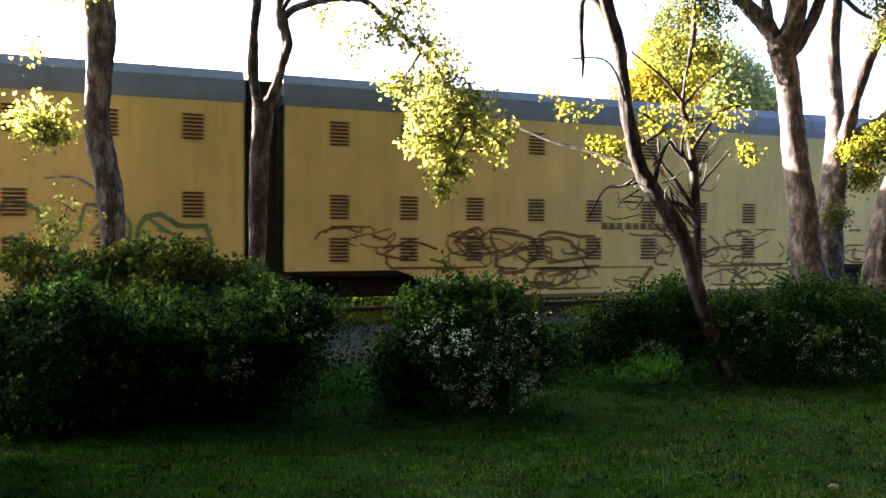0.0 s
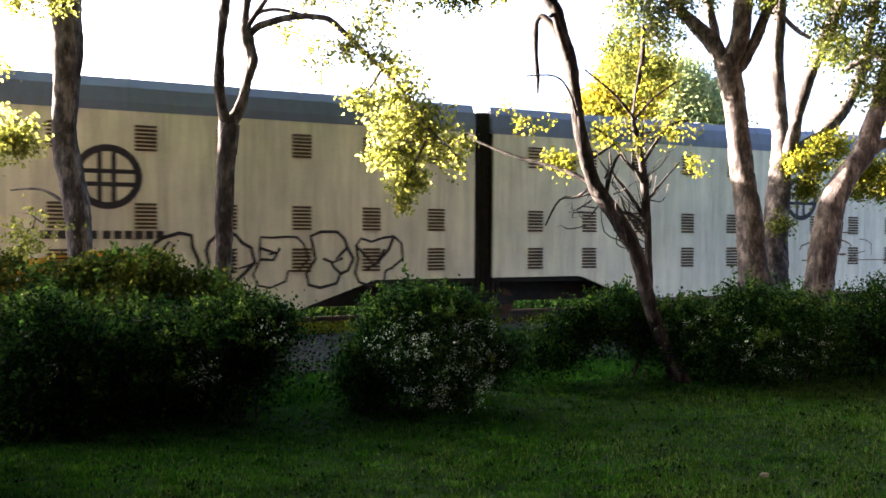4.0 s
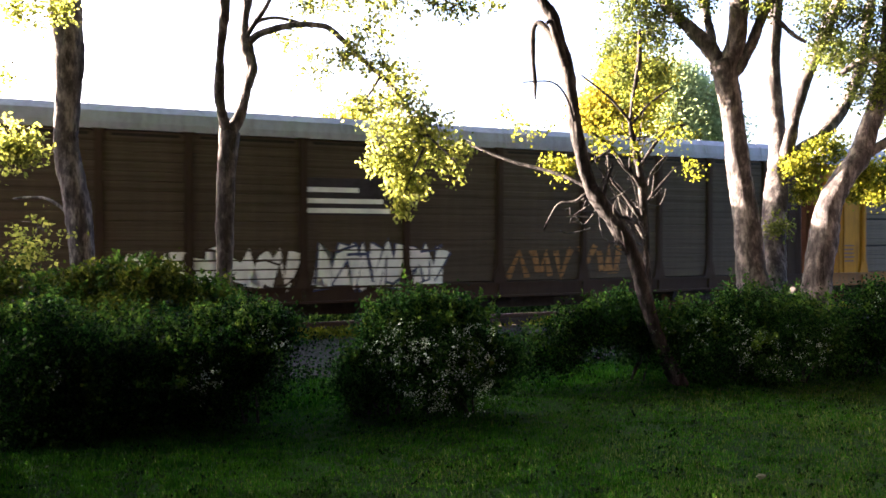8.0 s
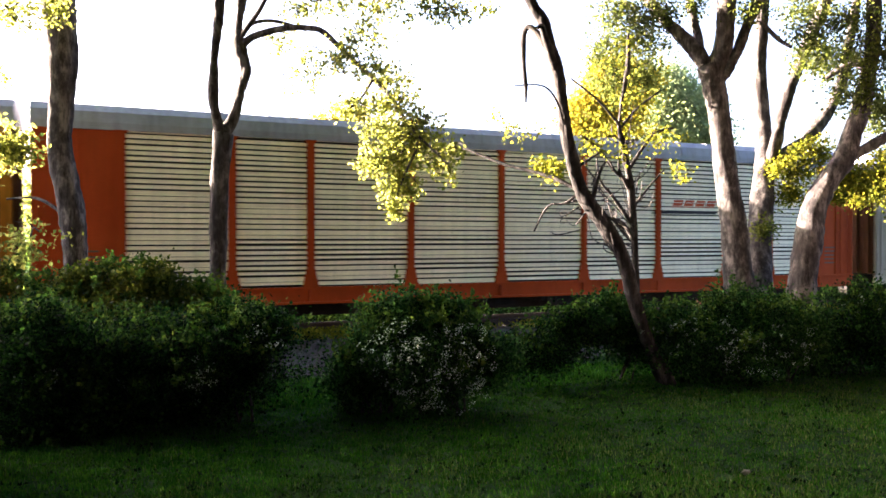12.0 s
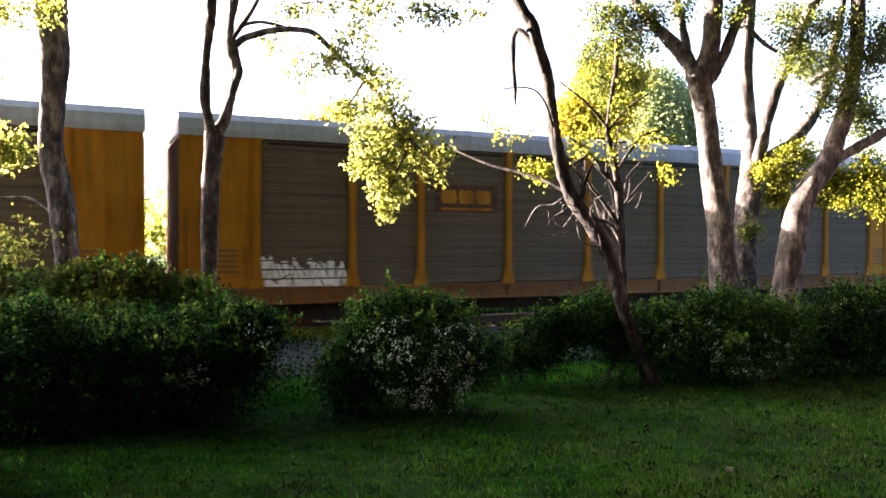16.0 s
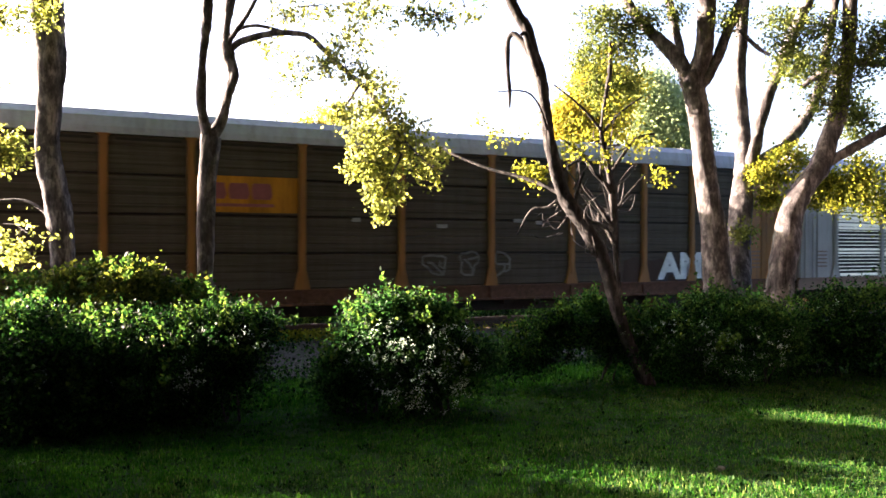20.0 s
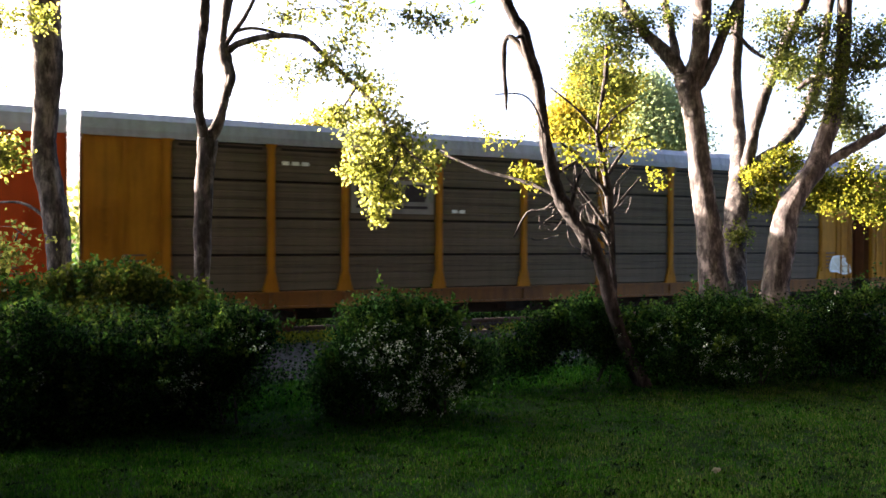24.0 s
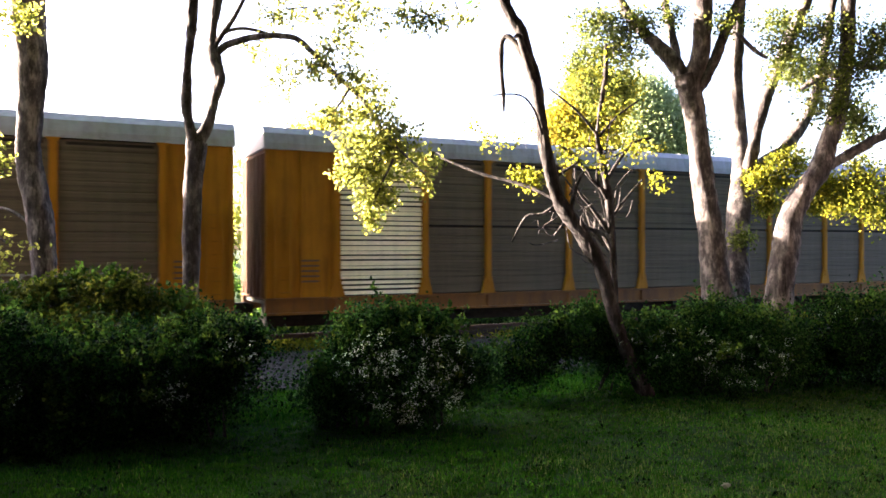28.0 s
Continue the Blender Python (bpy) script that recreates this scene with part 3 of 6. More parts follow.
def graffiti(car, x0, x1, z0, z1, letters, fill, line, seed, y=-1.522, stroke=0.07, inner=2, label="", cut=False):
    """A painted piece: a row of bulging letters with outlines and inner strokes, no readable word."""
    rng = random.Random(seed)
    w, h = (x1 - x0) / letters, z1 - z0
    for i in range(letters):
        cx, cz = x0 + (i + 0.5) * w, (z0 + z1) / 2
        o = blob(rng, cx, cz + rng.uniform(-0.06, 0.06) * h, w * 0.46, h * 0.43, 14, 0.3)
        letter = car
        if fill:
            g = Geo()
            g.quad(*[(x, y - 0.001 * (i % 2), z) for x, z in o])
            letter = film("graffiti_letter", g, fill, car, label, cut)
        g = Geo()
        ribbon(g, o + o[:1], stroke * rng.uniform(0.7, 1.2), y - 0.004)
        for _ in range(inner):
            a, b = rng.choice(o), rng.choice(o)
            c = (cx + rng.uniform(-0.2, 0.2) * w, z0 + h * rng.uniform(0.3, 0.7))
            ribbon(g, [a, ((a[0] + c[0]) / 2 + rng.uniform(-.1, .1), (a[1] + c[1]) / 2), c, ((b[0] + c[0]) / 2, (b[1] + c[1]) / 2 + rng.uniform(-.1, .1))], stroke * rng.uniform(0.5, 1), y - 0.005)
        film("letter_outline", g, line, letter, "", cut)


def wild_letters(car, x0, x1, z0, z1, letters, fill, line, seed, y=-1.522, wide=0.34, edge=0.09, cut=False):
    """A painted piece of interlocking slanted strokes with dark outlines, no readable word."""
    rng = random.Random(seed)
    w, h = (x1 - x0) / letters, z1 - z0
    for i in range(letters):
        cx = x0 + (i + 0.5) * w
        k = rng.choice((3, 4, 4, 5))
        pts, up = [], rng.random() < 0.5
        for q in range(k):
            f = (q + 0.5) / k - 0.5
            pts.append((cx + f * w * 1.15 + rng.uniform(-.1, .1) * w + (0.08 * w if up else -0.05 * w), z0 + h * (rng.uniform(0.72, 0.98) if up else rng.uniform(0.04, 0.3))))
            if rng.random() < 0.3:
                pts.append((pts[-1][0] + rng.uniform(0.1, 0.25) * w, pts[-1][1] + rng.uniform(-.12, .12) * h))
            up = not up
        d = 0.0012 * (i % 3)
        g = Geo()
        ribbon(g, pts, wide + edge, y - 0.002 - d)
        letter = film("graffiti_letter", g, line, car, "", cut)
        g = Geo()
        ribbon(g, pts, wide - edge * 0.6, y - 0.0065 - d)
        film("letter_fill", g, fill, letter, "", cut)
        g = Geo()
        s = rng.choice(pts)
        ribbon(g, [(s[0] - 0.3 * w, s[1] + rng.uniform(-.1, .1)), s, (s[0] + 0.45 * w, s[1] + rng.uniform(-.25, .25) * h), (s[0] + 0.6 * w, s[1] + rng.uniform(-.3, .3) * h)], edge * 0.9, y - 0.011 - d)
        film("letter_flourish", g, line, letter, "", cut)


def scrawl(car, x0, x1, z0, z1, n, mat, seed, w=0.05, y=-1.524):
    """Loose sprayed loops and dashes."""
    rng = random.Random(seed)
    for i in range(n):
        x, z = rng.uniform(x0, x1), rng.uniform(z0, z1)
        a, r = rng.uniform(0, 6.28), rng.uniform(0.10, 0.32)
        pts = []
        for k in range(rng.randint(5, 12)):
            pts.append((x, min(max(z, z0), z1)))
            a += rng.uniform(-0.2, 1.1)
            x += math.cos(a) * r * 1.5
            z += math.sin(a) * r * 0.8
        g = Geo()
        ribbon(g, pts, w * rng.uniform(0.6, 1.3), y - 0.0005 * (i % 5))
        part("sprayed_line", g, mat, car)


def words(car, text, x, z, height, width, mat, y=-1.53, outline=None):
    cu = bpy.data.curves.new("lettering", "FONT")
    cu.body, cu.size, cu.extrude, cu.offset = text, 1.0, 0.004, 0.045
    tmp = bpy.data.objects.new("lettering", cu)
    scene.collection.objects.link(tmp)
    deps = bpy.context.evaluated_depsgraph_get()
    me = bpy.data.meshes.new_from_object(tmp.evaluated_get(deps))
    bpy.data.objects.remove(tmp)
    co = np.array([v.co[:] for v in me.vertices])
    lo, hi = co.min(0), co.max(0)
    for v in me.vertices:
        v.co = (x + (v.co.x - lo[0]) / (hi[0] - lo[0]) * width, y - v.co.z, z + (v.co.y - lo[1]) / (hi[1] - lo[1]) * height)
    me.materials.clear()
    me.materials.append(mat)
    ob = part("painted_lettering", me, None, car, "large block letters sprayed on the panels")
    if outline:
        part("lettering_shadow", backing(x, z, width, height, y), outline, car)
    return ob


def backing(x, z, w, h, y):
    g = Geo()
    g.box(x - 0.12, x + w + 0.12, y + 0.008, y + 0.012, z - 0.08, z + h + 0.08)
    return g


def spiked_tag(car, x, z, w, h, y=-1.522):
    """A dark painted shape with a spiked, white-lined top and a white oval in it."""
    top = [(0.0, 0.95), (0.14, 0.72), (0.3, 0.78), (0.42, 0.66), (0.55, 0.86), (0.66, 0.98), (0.74, 0.72), (0.86, 0.78), (1.0, 0.94), (0.95, 0.6), (0.86, 0.52), (0.96, 0.3), (1.0, 0.0)]
    pts = [(x + a * w, z + b * h) for a, b in top]
    g = Geo()
    g.quad((x, y, z), (x + w, y, z), *[(a, y, b) for a, b in reversed(pts)])
    field = part("graffiti_field", g, DARK_GREEN, car, "blackish green spiked graffiti shape")
    g = Geo()
    ribbon(g, pts, 0.09, y - 0.004)
    ribbon(g, [(x + 0.62 * w, z + 0.5 * h), (x + 0.8 * w, z + 0.3 * h), (x + 0.92 * w, z + 0.05 * h)], 0.06, y - 0.004)
    part("graffiti_line", g, SPRAY_WHITE, field)
    g = Geo()
    g.quad(*[(x + w * (0.5 + 0.11 * math.cos(a) + 0.05 * math.sin(a)), y - 0.005, z + h * (0.32 - 0.26 * math.cos(a) * 0.7 + 0.2 * math.sin(a))) for a in [2 * math.pi * q / 16 for q in range(16)]])
    part("graffiti_oval", g, SPRAY_WHITE, field)


def slanted_emblem(car, x, z, w, h, mat, under, y=-1.53):
    """A railway's emblem as plain leaning blocks over a tapering stroke."""
    g = Geo()
    b = w / 4
    for i in range(4):
        p = x + i * b
        g.prism([(p, z), (p + b * 0.82, z), (p + b * 0.82 + h * 0.5, z + h), (p + h * 0.5, z + h)], y, y + 0.01)
    part("emblem", g, mat, car, "leaning red emblem blocks")
    g = Geo()
    g.prism([(x - 0.9, z - 0.22), (x + w, z - 0.22), (x + w + 0.05, z - 0.10), (x - 0.5, z - 0.13)], y, y + 0.01)
    part("emblem_stroke", g, under, car)


def block_emblem(car, x, z, w, h, mat, y=-1.53):
    """Three plain blocks over a bar."""
    g = Geo()
    b = w / 3
    for i in range(3):
        p = x + i * b
        g.prism([(p + 0.05, z), (p + b - 0.1, z), (p + b - 0.04, z + h * 0.3), (p + b - 0.1, z + h), (p + 0.05, z + h), (p, z + h * 0.6)], y, y + 0.01)
    g.box(x, x + w, y, y + 0.01, z - 0.2, z - 0.12)
    part("emblem", g, mat, car, "dark emblem blocks with a bar below")


def shield(car, x, z, w, h, top_mat, stripe_mat, ground_mat, y=-1.53):
    """A shield with a dark head and upright stripes."""
    g = Geo()
    g.prism([(x, z + h * 0.12), (x + w / 2, z), (x + w, z + h * 0.12), (x + w, z + h * 0.55), (x, z + h * 0.55)], y, y + 0.01)
    part("shield_field", g, ground_mat, car)
    g = Geo()
    g.prism([(x - 0.05, z + h * 0.56), (x + w + 0.05, z + h * 0.56), (x + w + 0.02, z + h * 0.9), (x + w * 0.75, z + h), (x + w * 0.25, z + h), (x - 0.02, z + h * 0.9)], y, y + 0.01)
    part("shield_head", g, top_mat, car)
    g = Geo()
    g.box(x + 0.1, x + w - 0.1, y - 0.004, y, z + h * 0.68, z + h * 0.78)
    part("shield_bar", g, WHITE, car)
    for i in range(6):
        p = x + 0.06 + i * (w - 0.12) / 6
        g = Geo()
        g.box(p, p + w / 13, y - 0.004, y, z + h * (0.10 - 0.08 * (1 - abs(i - 2.5) / 2.5)) + 0.02, z + h * 0.55)
        part("shield_stripe", g, stripe_mat, car)


def ring_emblem(car, x, z, r, mat, y=-1.565):
    """A round emblem with a cross in it."""
    g, n = Geo(), 28
    for i in range(n):
        a, b = 2 * math.pi * i / n, 2 * math.pi * (i + 1) / n
        g.quad(*[(x + q * math.cos(e), y, z + q * math.sin(e)) for q, e in ((r, a), (r, b), (r * 0.78, b), (r * 0.78, a))])
    t = r * 0.14
    for d in (-0.3, 0.1):
        g.quad((x - r * 0.78, y, z + d * r), (x + r * 0.78, y, z + d * r), (x + r * 0.78, y, z + d * r + t), (x - r * 0.78, y, z + d * r + t))
        g.quad((x + d * r, y - 0.002, z - r * 0.76), (x + d * r + t, y - 0.002, z - r * 0.76), (x + d * r + t, y - 0.002, z + r * 0.76), (x + d * r, y - 0.002, z + r * 0.76))
    part("round_emblem", g, mat, car, "round dark emblem with a cross")


RACK_L = 27.5
POSTS = [0.0, 1.95, 4.60, 6.67, 9.57, 12.48, 15.42, 18.33, 21.23, 23.30, 25.75, 27.5]
Z0, Z1 = 1.2, 5.14


def autorack(label, end, post, panel, style="rib", bays=None, bands=4, skip=(), end_bays=(0, 10), roof=None, open_rows=()):
    """A covered car carrier: sill, posts, panels between them, end bays with doors, arched roof."""
    car = thing("autorack_car", label, "railway car", "cars of the train")
    for y in (-1, 1):
        g = Geo()
        g.box(0, RACK_L, min(y * 1.5, y * 1.42), max(y * 1.5, y * 1.42), 0.74, 1.2)
        for za, zb in ((1.13, 1.19), (0.74, 0.80)):
            g.box(0, RACK_L, min(y * 1.57, y * 1.5), max(y * 1.57, y * 1.5), za, zb)
        if y < 0:
            for x in POSTS[1:-1]:
                g.box(x - 0.03, x + 0.03, -1.56, -1.5, 0.8, 1.13)
        part("side_sill", g, SILL_GOLD if end is GOLD else RUST if end is SOOT_GOLD else BROWN if end is PALE_GREY else end, car)
    g = Geo()
    g.box(0.1, RACK_L - 0.1, -1.42, 1.42, 1.0, 1.1)
    g.box(0.3, RACK_L - 0.3, -0.35, 0.35, 0.32, 1.0)
    for x in range(6, 23, 2):
        g.box(x - 0.08, x + 0.08, -1.4, 1.4, 0.6, 1.0)
    for z in (2.45, 3.75):
        g.box(0.1, RACK_L - 0.1, -1.38, 1.38, z, z + 0.08)
    part("deck", g, BLACK_IRON, car, "dark inner decks and centre sill")
    for a, b, c in ((12.2, 13.3, -0.9), (14.4, 15.9, -1.0)):
        g = Geo()
        g.box(a, b, c, c + 0.5, 0.45, 0.9)
        part("brake_reservoir", g, BLACK_IRON, car)
    add_roof(car, RACK_L, 5.82, 5.16, roof or PALE_ROOF, "arched pale galvanised roof")
    for i in range(len(POSTS) - 1):
        a, b = POSTS[i], POSTS[i + 1]
        kind = (bays or {}).get(i, "end" if i in end_bays else style)
        w = b - a
        if kind == "end":
            g = Geo()
            g.box(a + 0.01, b - 0.01, -1.5, -1.42, Z0, Z1)
            bay = part("end_bay", g, end, car)
            for x in (a + 0.05, (a + b) / 2 - 0.04, b - 0.13):
                st = part("stiffener", shared(("stiff", end.name), lambda: stiffener_mesh(end)), None, bay)
                st.location = (x, 0, 0)
            if i in (0, 10):
                ld = part("ladder", shared(("ladder", end.name), lambda: ladder_mesh(0.42, Z0, 3.6, end)), None, car)
                ld.location = (0.25 if i == 0 else RACK_L - 0.7, -1.54, 0)
                g = Geo()
                xx = a + 0.95 if i == 0 else a + 0.25
                for q in range(5):
                    g.box(xx, xx + 0.5, -1.545, -1.538, 1.6 + q * 0.14, 1.65 + q * 0.14)
                part("stencil_mark", g, BROWN, car)
        else:
            if kind == "rib":
                p = part("panel", shared((round(w, 2), "rib", bands, panel.name), lambda: rib_panel(w, Z0, Z1, bands, panel)), None, car)
            elif kind == "flat":
                p = part("panel", shared((round(w, 2), "flat", panel.name), lambda: flat_panel(w, Z0, Z1, panel)), None, car)
            else:
                m = WHITE_PANEL if kind == "slat" and panel.name != WHITE_PANEL.name else panel
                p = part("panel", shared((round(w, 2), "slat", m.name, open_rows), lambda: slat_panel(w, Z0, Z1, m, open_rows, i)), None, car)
            p.location = (a, -1.5, 0)
    for i in range(1, 10):
        w = POSTS[i + 1] - POSTS[i]
        # black strips laid on the sheet for the shade in the eave gaps
        if w > 2 and style == "rib":
            def slot():
                g = Geo()
                g.box(0.28, w - 0.22, -0.006, 0.02, Z1 - 0.16, Z1 - 0.09)
                return g.mesh("eave_slot_shade", BLACK_IRON)
            p = part("eave_slot_shade", shared(("slot", round(w, 2)), slot), None, car)
            p.location = (POSTS[i], -1.503, 0)
    for i, x in enumerate(POSTS[1:-1], 1):
        if i not in skip:
            p = part("post", shared(("post", post.name), lambda: post_mesh(Z0 - 0.02, Z1, post)), None, car)
            p.location = (x, -1.52, 0)
    g = Geo()
    g.box(0, RACK_L, 1.42, 1.5, Z0, Z1)
    part("far_side", g, panel, car)
    for x, s in ((0.0, -1), (RACK_L, 1)):
        a, b = (x, x + 0.12) if s < 0 else (x - 0.12, x)
        for y0, y1 in ((-1.42, -0.01), (0.01, 1.42)):
            g = Geo()
            g.box(a, b, y0, y1, Z0 - 0.05, Z1)
            for f in (0.15, 0.5, 0.85):
                y = y0 + (y1 - y0) * f
                g.box(a - 0.04, b + 0.04, y - 0.04, y + 0.04, Z0, Z1 - 0.1)
            part("end_door", g, end if end in (PALE_GREY, SOOT_BROWN) else END_RUST, car, "rust-stained folding steel end door")
        add_coupler(car, x, s)
    for x in (4.2, RACK_L - 4.2):
        add_truck(car, x)
    return car


MAX_L = 21.9
SILL = [(0, 1.2), (3.0, 1.2), (5.2, 0.42), (MAX_L - 5.2, 0.42), (MAX_L - 3.0, 1.2), (MAX_L, 1.2), (MAX_L, 5.4), (0, 5.4)]


def vent_mesh():
    """Louvres: dark slats proud of the wall with the wall's paint showing between."""
    g = Geo()
    w, h, n = 0.50, 0.66, 7
    for k in range(n):
        z = k * h / n
        g.sweep([(-0.035, z), (-0.035, z + 0.012), (0.0, z + 0.058), (0.0, z)], 0, w, closed=True)
    return g.mesh("vent", VENT_BROWN)


VENT = vent_mesh()


def tall_rack(label, body, joint, skip_top=(), gap=1.0):
    """A tall enclosed articulated car carrier unit with rows of louvred vents. joint: 1 bellows at its tail, -1 at its head."""
    car = thing("tall_autorack_car", label, "railway car", "cars of the train")
    L, z1 = MAX_L, 5.4
    g = Geo()
    g.prism(SILL, -1.55, -1.45)
    part("side_wall", g, body, car)
    for a in range(1, 11):
        g = Geo()
        x = a * L / 11
        g.box(x - 0.012, x + 0.012, -1.556, -1.55, 1.25, z1 - 0.02)
        part("seam", g, body, car)
    g = Geo()
    g.prism([(5.2, 0.36), (L - 5.2, 0.36), (L - 5.2, 0.46), (5.2, 0.46)], -1.6, -1.5)
    part("side_sill", g, BROWN, car)
    g = Geo()
    g.box(0, L, 1.45, 1.55, 0.6, z1)
    part("far_side", g, body, car)
    g = Geo()
    g.box(0.05, L - 0.05, -1.4, 1.4, 1.05, 1.2)
    g.box(0.3, L - 0.3, -0.4, 0.4, 0.4, 1.05)
    part("deck", g, BLACK_IRON, car)
    add_roof(car, L, 6.3, 5.42, GREY_ROOF, "arched blue-grey roof", 2.4)
    for col in range(10 if joint < 0 else 11):
        for row, z in enumerate((1.44, 2.55, 4.44)):
            if row == 2 and col in skip_top:
                continue
            v = part("vent", VENT, None, car)
            v.location = ((1.15 + 1.91 * col) if joint < 0 else (1.22 + 1.923 * col), -1.552, z)
    for x, s in ((0.0, -1), (L, 1)):
        g = Geo()
        a, b = (x, x + 0.1) if s < 0 else (x - 0.1, x)
        g.box(a, b, -1.45, 1.45, 1.2, z1)
        part("end_wall", g, RUST if s != joint else BLACK_IRON, car)
        if s == joint:
            if s > 0:
                g = Geo()
                fold = [(L + 0.02 + q * gap / 12, -1.38 + 0.07 * (q % 2)) for q in range(13)]
                n = len(fold)
                ring = fold + [(x, -y) for x, y in reversed(fold)]
                g.v += [(x, y, z) for z in (0.7, 6.0) for x, y in ring]
                m = len(ring)
                g.f += [(a, (a + 1) % m, m + (a + 1) % m, m + a) for a in range(m)] + [tuple(range(m - 1, -1, -1)), tuple(range(m, 2 * m))]
                g.k += [0] * (m + 2)
                part("bellows", g, BLACK_IRON, car, "black folded bellows between the units")
        else:
            add_coupler(car, x, s)
            ld = part("ladder", shared(("ladder", body.name), lambda: ladder_mesh(0.45, 1.2, 3.1, BROWN)), None, car)
            ld.location = (0.3 if s < 0 else L - 0.75, -1.56, 0)
    # rust bleeding at the coupler end
    rs = random.Random(int(len(label)) + joint)
    for _ in range(9):
        cx = rs.uniform(0.2, 2.6)
        g = Geo()
        g.quad(*[(x if joint > 0 else L - x, -1.5525 - rs.uniform(0, 0.0015), z) for x, z in blob(rs, cx, rs.uniform(1.25, 2.9), rs.uniform(0.08, 0.3), rs.uniform(0.05, 0.22), 12, 0.35)][::1 if joint > 0 else -1])
        part("rust_stain", g, RUST_STAIN, car)
    add_truck(car, 1.6 if joint > 0 else L - 1.6)
    if joint > 0:
        add_truck(car, L + 0.4)
    return car


def hopper():
    car = thing("hopper_car", "pale grey covered hopper car with ribbed sides", "railway car", "cars of the train")
    L = 16.3
    z0, z1 = 1.65, 4.3
    g = Geo()
    g.prism([(0.0, z1), (0.0, 3.4), (1.5, z0), (L - 1.5, z0), (L, 3.4), (L, z1)], -1.5, -1.42)
    part("side_wall", g, HOPPER_GREY, car)
    g = Geo()
    g.prism([(0.0, z1), (0.0, 3.4), (1.5, z0), (L - 1.5, z0), (L, 3.4), (L, z1)], 1.42, 1.5)
    part("far_side", g, HOPPER_GREY, car)
    for k in range(18):
        x = 0.9 + k * 0.86
        g = Geo()
        lo = z0 if 1.5 < x < L - 1.5 else (3.4 - (x / 1.5) * (3.4 - z0) if x <= 1.5 else 3.4 - ((L - x) / 1.5) * (3.4 - z0))
        g.box(x - 0.05, x + 0.05, -1.6, -1.5, lo, z1)
        part("side_rib", g, HOPPER_RIB, car)
    for x0, x1, s in ((0.0, 2.6, 1), (L - 2.6, L, -1)):
        g = Geo()
        if s > 0:
            g.quad((0.05, -1.42, 3.4), (0.05, 1.42, 3.4), (2.4, 1.42, 1.3), (2.4, -1.42, 1.3))
            g.quad((0.0, -1.42, 3.4), (0.0, -1.42, z1), (0.0, 1.42, z1), (0.0, 1.42, 3.4))
        else:
            g.quad((L - 0.05, -1.42, 3.4), (L - 2.4, -1.42, 1.3), (L - 2.4, 1.42, 1.3), (L - 0.05, 1.42, 3.4))
            g.quad((L, -1.42, 3.4), (L, 1.42, 3.4), (L, 1.42, z1), (L, -1.42, z1))
        part("slope_sheet", g, RUST, car, "rusty sloping end sheet")
    g = Geo()
    g.sweep([(-1.62, z1), (-1.62, z1 + 0.08), (-1.1, z1 + 0.14), (-0.5, z1 + 0.19), (0.5, z1 + 0.19), (1.1, z1 + 0.14), (1.62, z1 + 0.08), (1.62, z1)], -0.1, L + 0.1, closed=True)
    part("roof", g, BROWN, car, "low arched brown roof")
    for k in range(8):
        g = Geo()
        x = 1.2 + k * 1.95
        g.box(x, x + 0.9, -0.45, 0.45, z1 + 0.18, z1 + 0.25)
        part("hatch", g, HOPPER_GREY, car)
    for name, y0, y1, za, zb in (("side_sill", -1.5, -1.38, 1.2, 1.5), ("side_sill", 1.38, 1.5, 1.2, 1.5), ("centre_sill", -0.3, 0.3, 0.75, 1.15)):
        g = Geo()
        g.box(-0.2, L + 0.2, y0, y1, za, zb)
        part(name, g, BLACK_IRON, car)
    for x in (4.0, 8.15, 12.3):
        g = Geo()
        g.prism([(x - 2.05, z0), (x - 1.7, 1.0), (x - 0.7, 0.4), (x + 0.7, 0.4), (x + 1.7, 1.0), (x + 2.05, z0)], -1.4, 1.4)
        part("discharge_chute", g, BLACK_IRON, car)
    for x, s in ((0.0, -1), (L, 1)):
        add_coupler(car, x, s)
        ld = part("ladder", shared("hopper_ladder", lambda: ladder_mesh(0.45, 1.2, 4.3, RUST)), None, car)
        ld.location = (-0.15 if s < 0 else L - 0.3, -1.5, 0)
        g = Geo()
        a, b = (-0.2, 1.4) if s < 0 else (L - 1.4, L + 0.2)
        g.box(a, b, -1.5, 1.5, 1.12, 1.2)
        for y in (-1.45, 1.42):
            g.box(a, b, y, y + 0.03, 2.1, 2.14)
            g.box(a, b, y, y + 0.03, 1.65, 1.69)
        part("end_platform", g, RUST, car)
    for x in (1.9, L - 1.9):
        add_truck(car, x)
    for x in (1.75, 2.55):
        plate(car, "placard", x, x + 0.58, 2.1, 3.05, WHITE, -1.61, "white square placard")
        bars(car, x + 0.1, 2.35, (0.38,), BLACK, 0.1, -1.62)
        bars(car, x + 0.1, 2.7, (0.25,), BLACK, 0.08, -1.62)
    plate(car, "placard", 3.5, 4.15, 2.05, 2.5, BLACK, -1.51)
    plate(car, "patch", 5.0, 5.8, z0 + 0.02, z1 - 0.05, BROWN, -1.506, "brown patched bay")
    return car


TRAIN = []      # (car, start of its body along the train)


def couple(start, car):
    TRAIN.append((car, start))
    return car


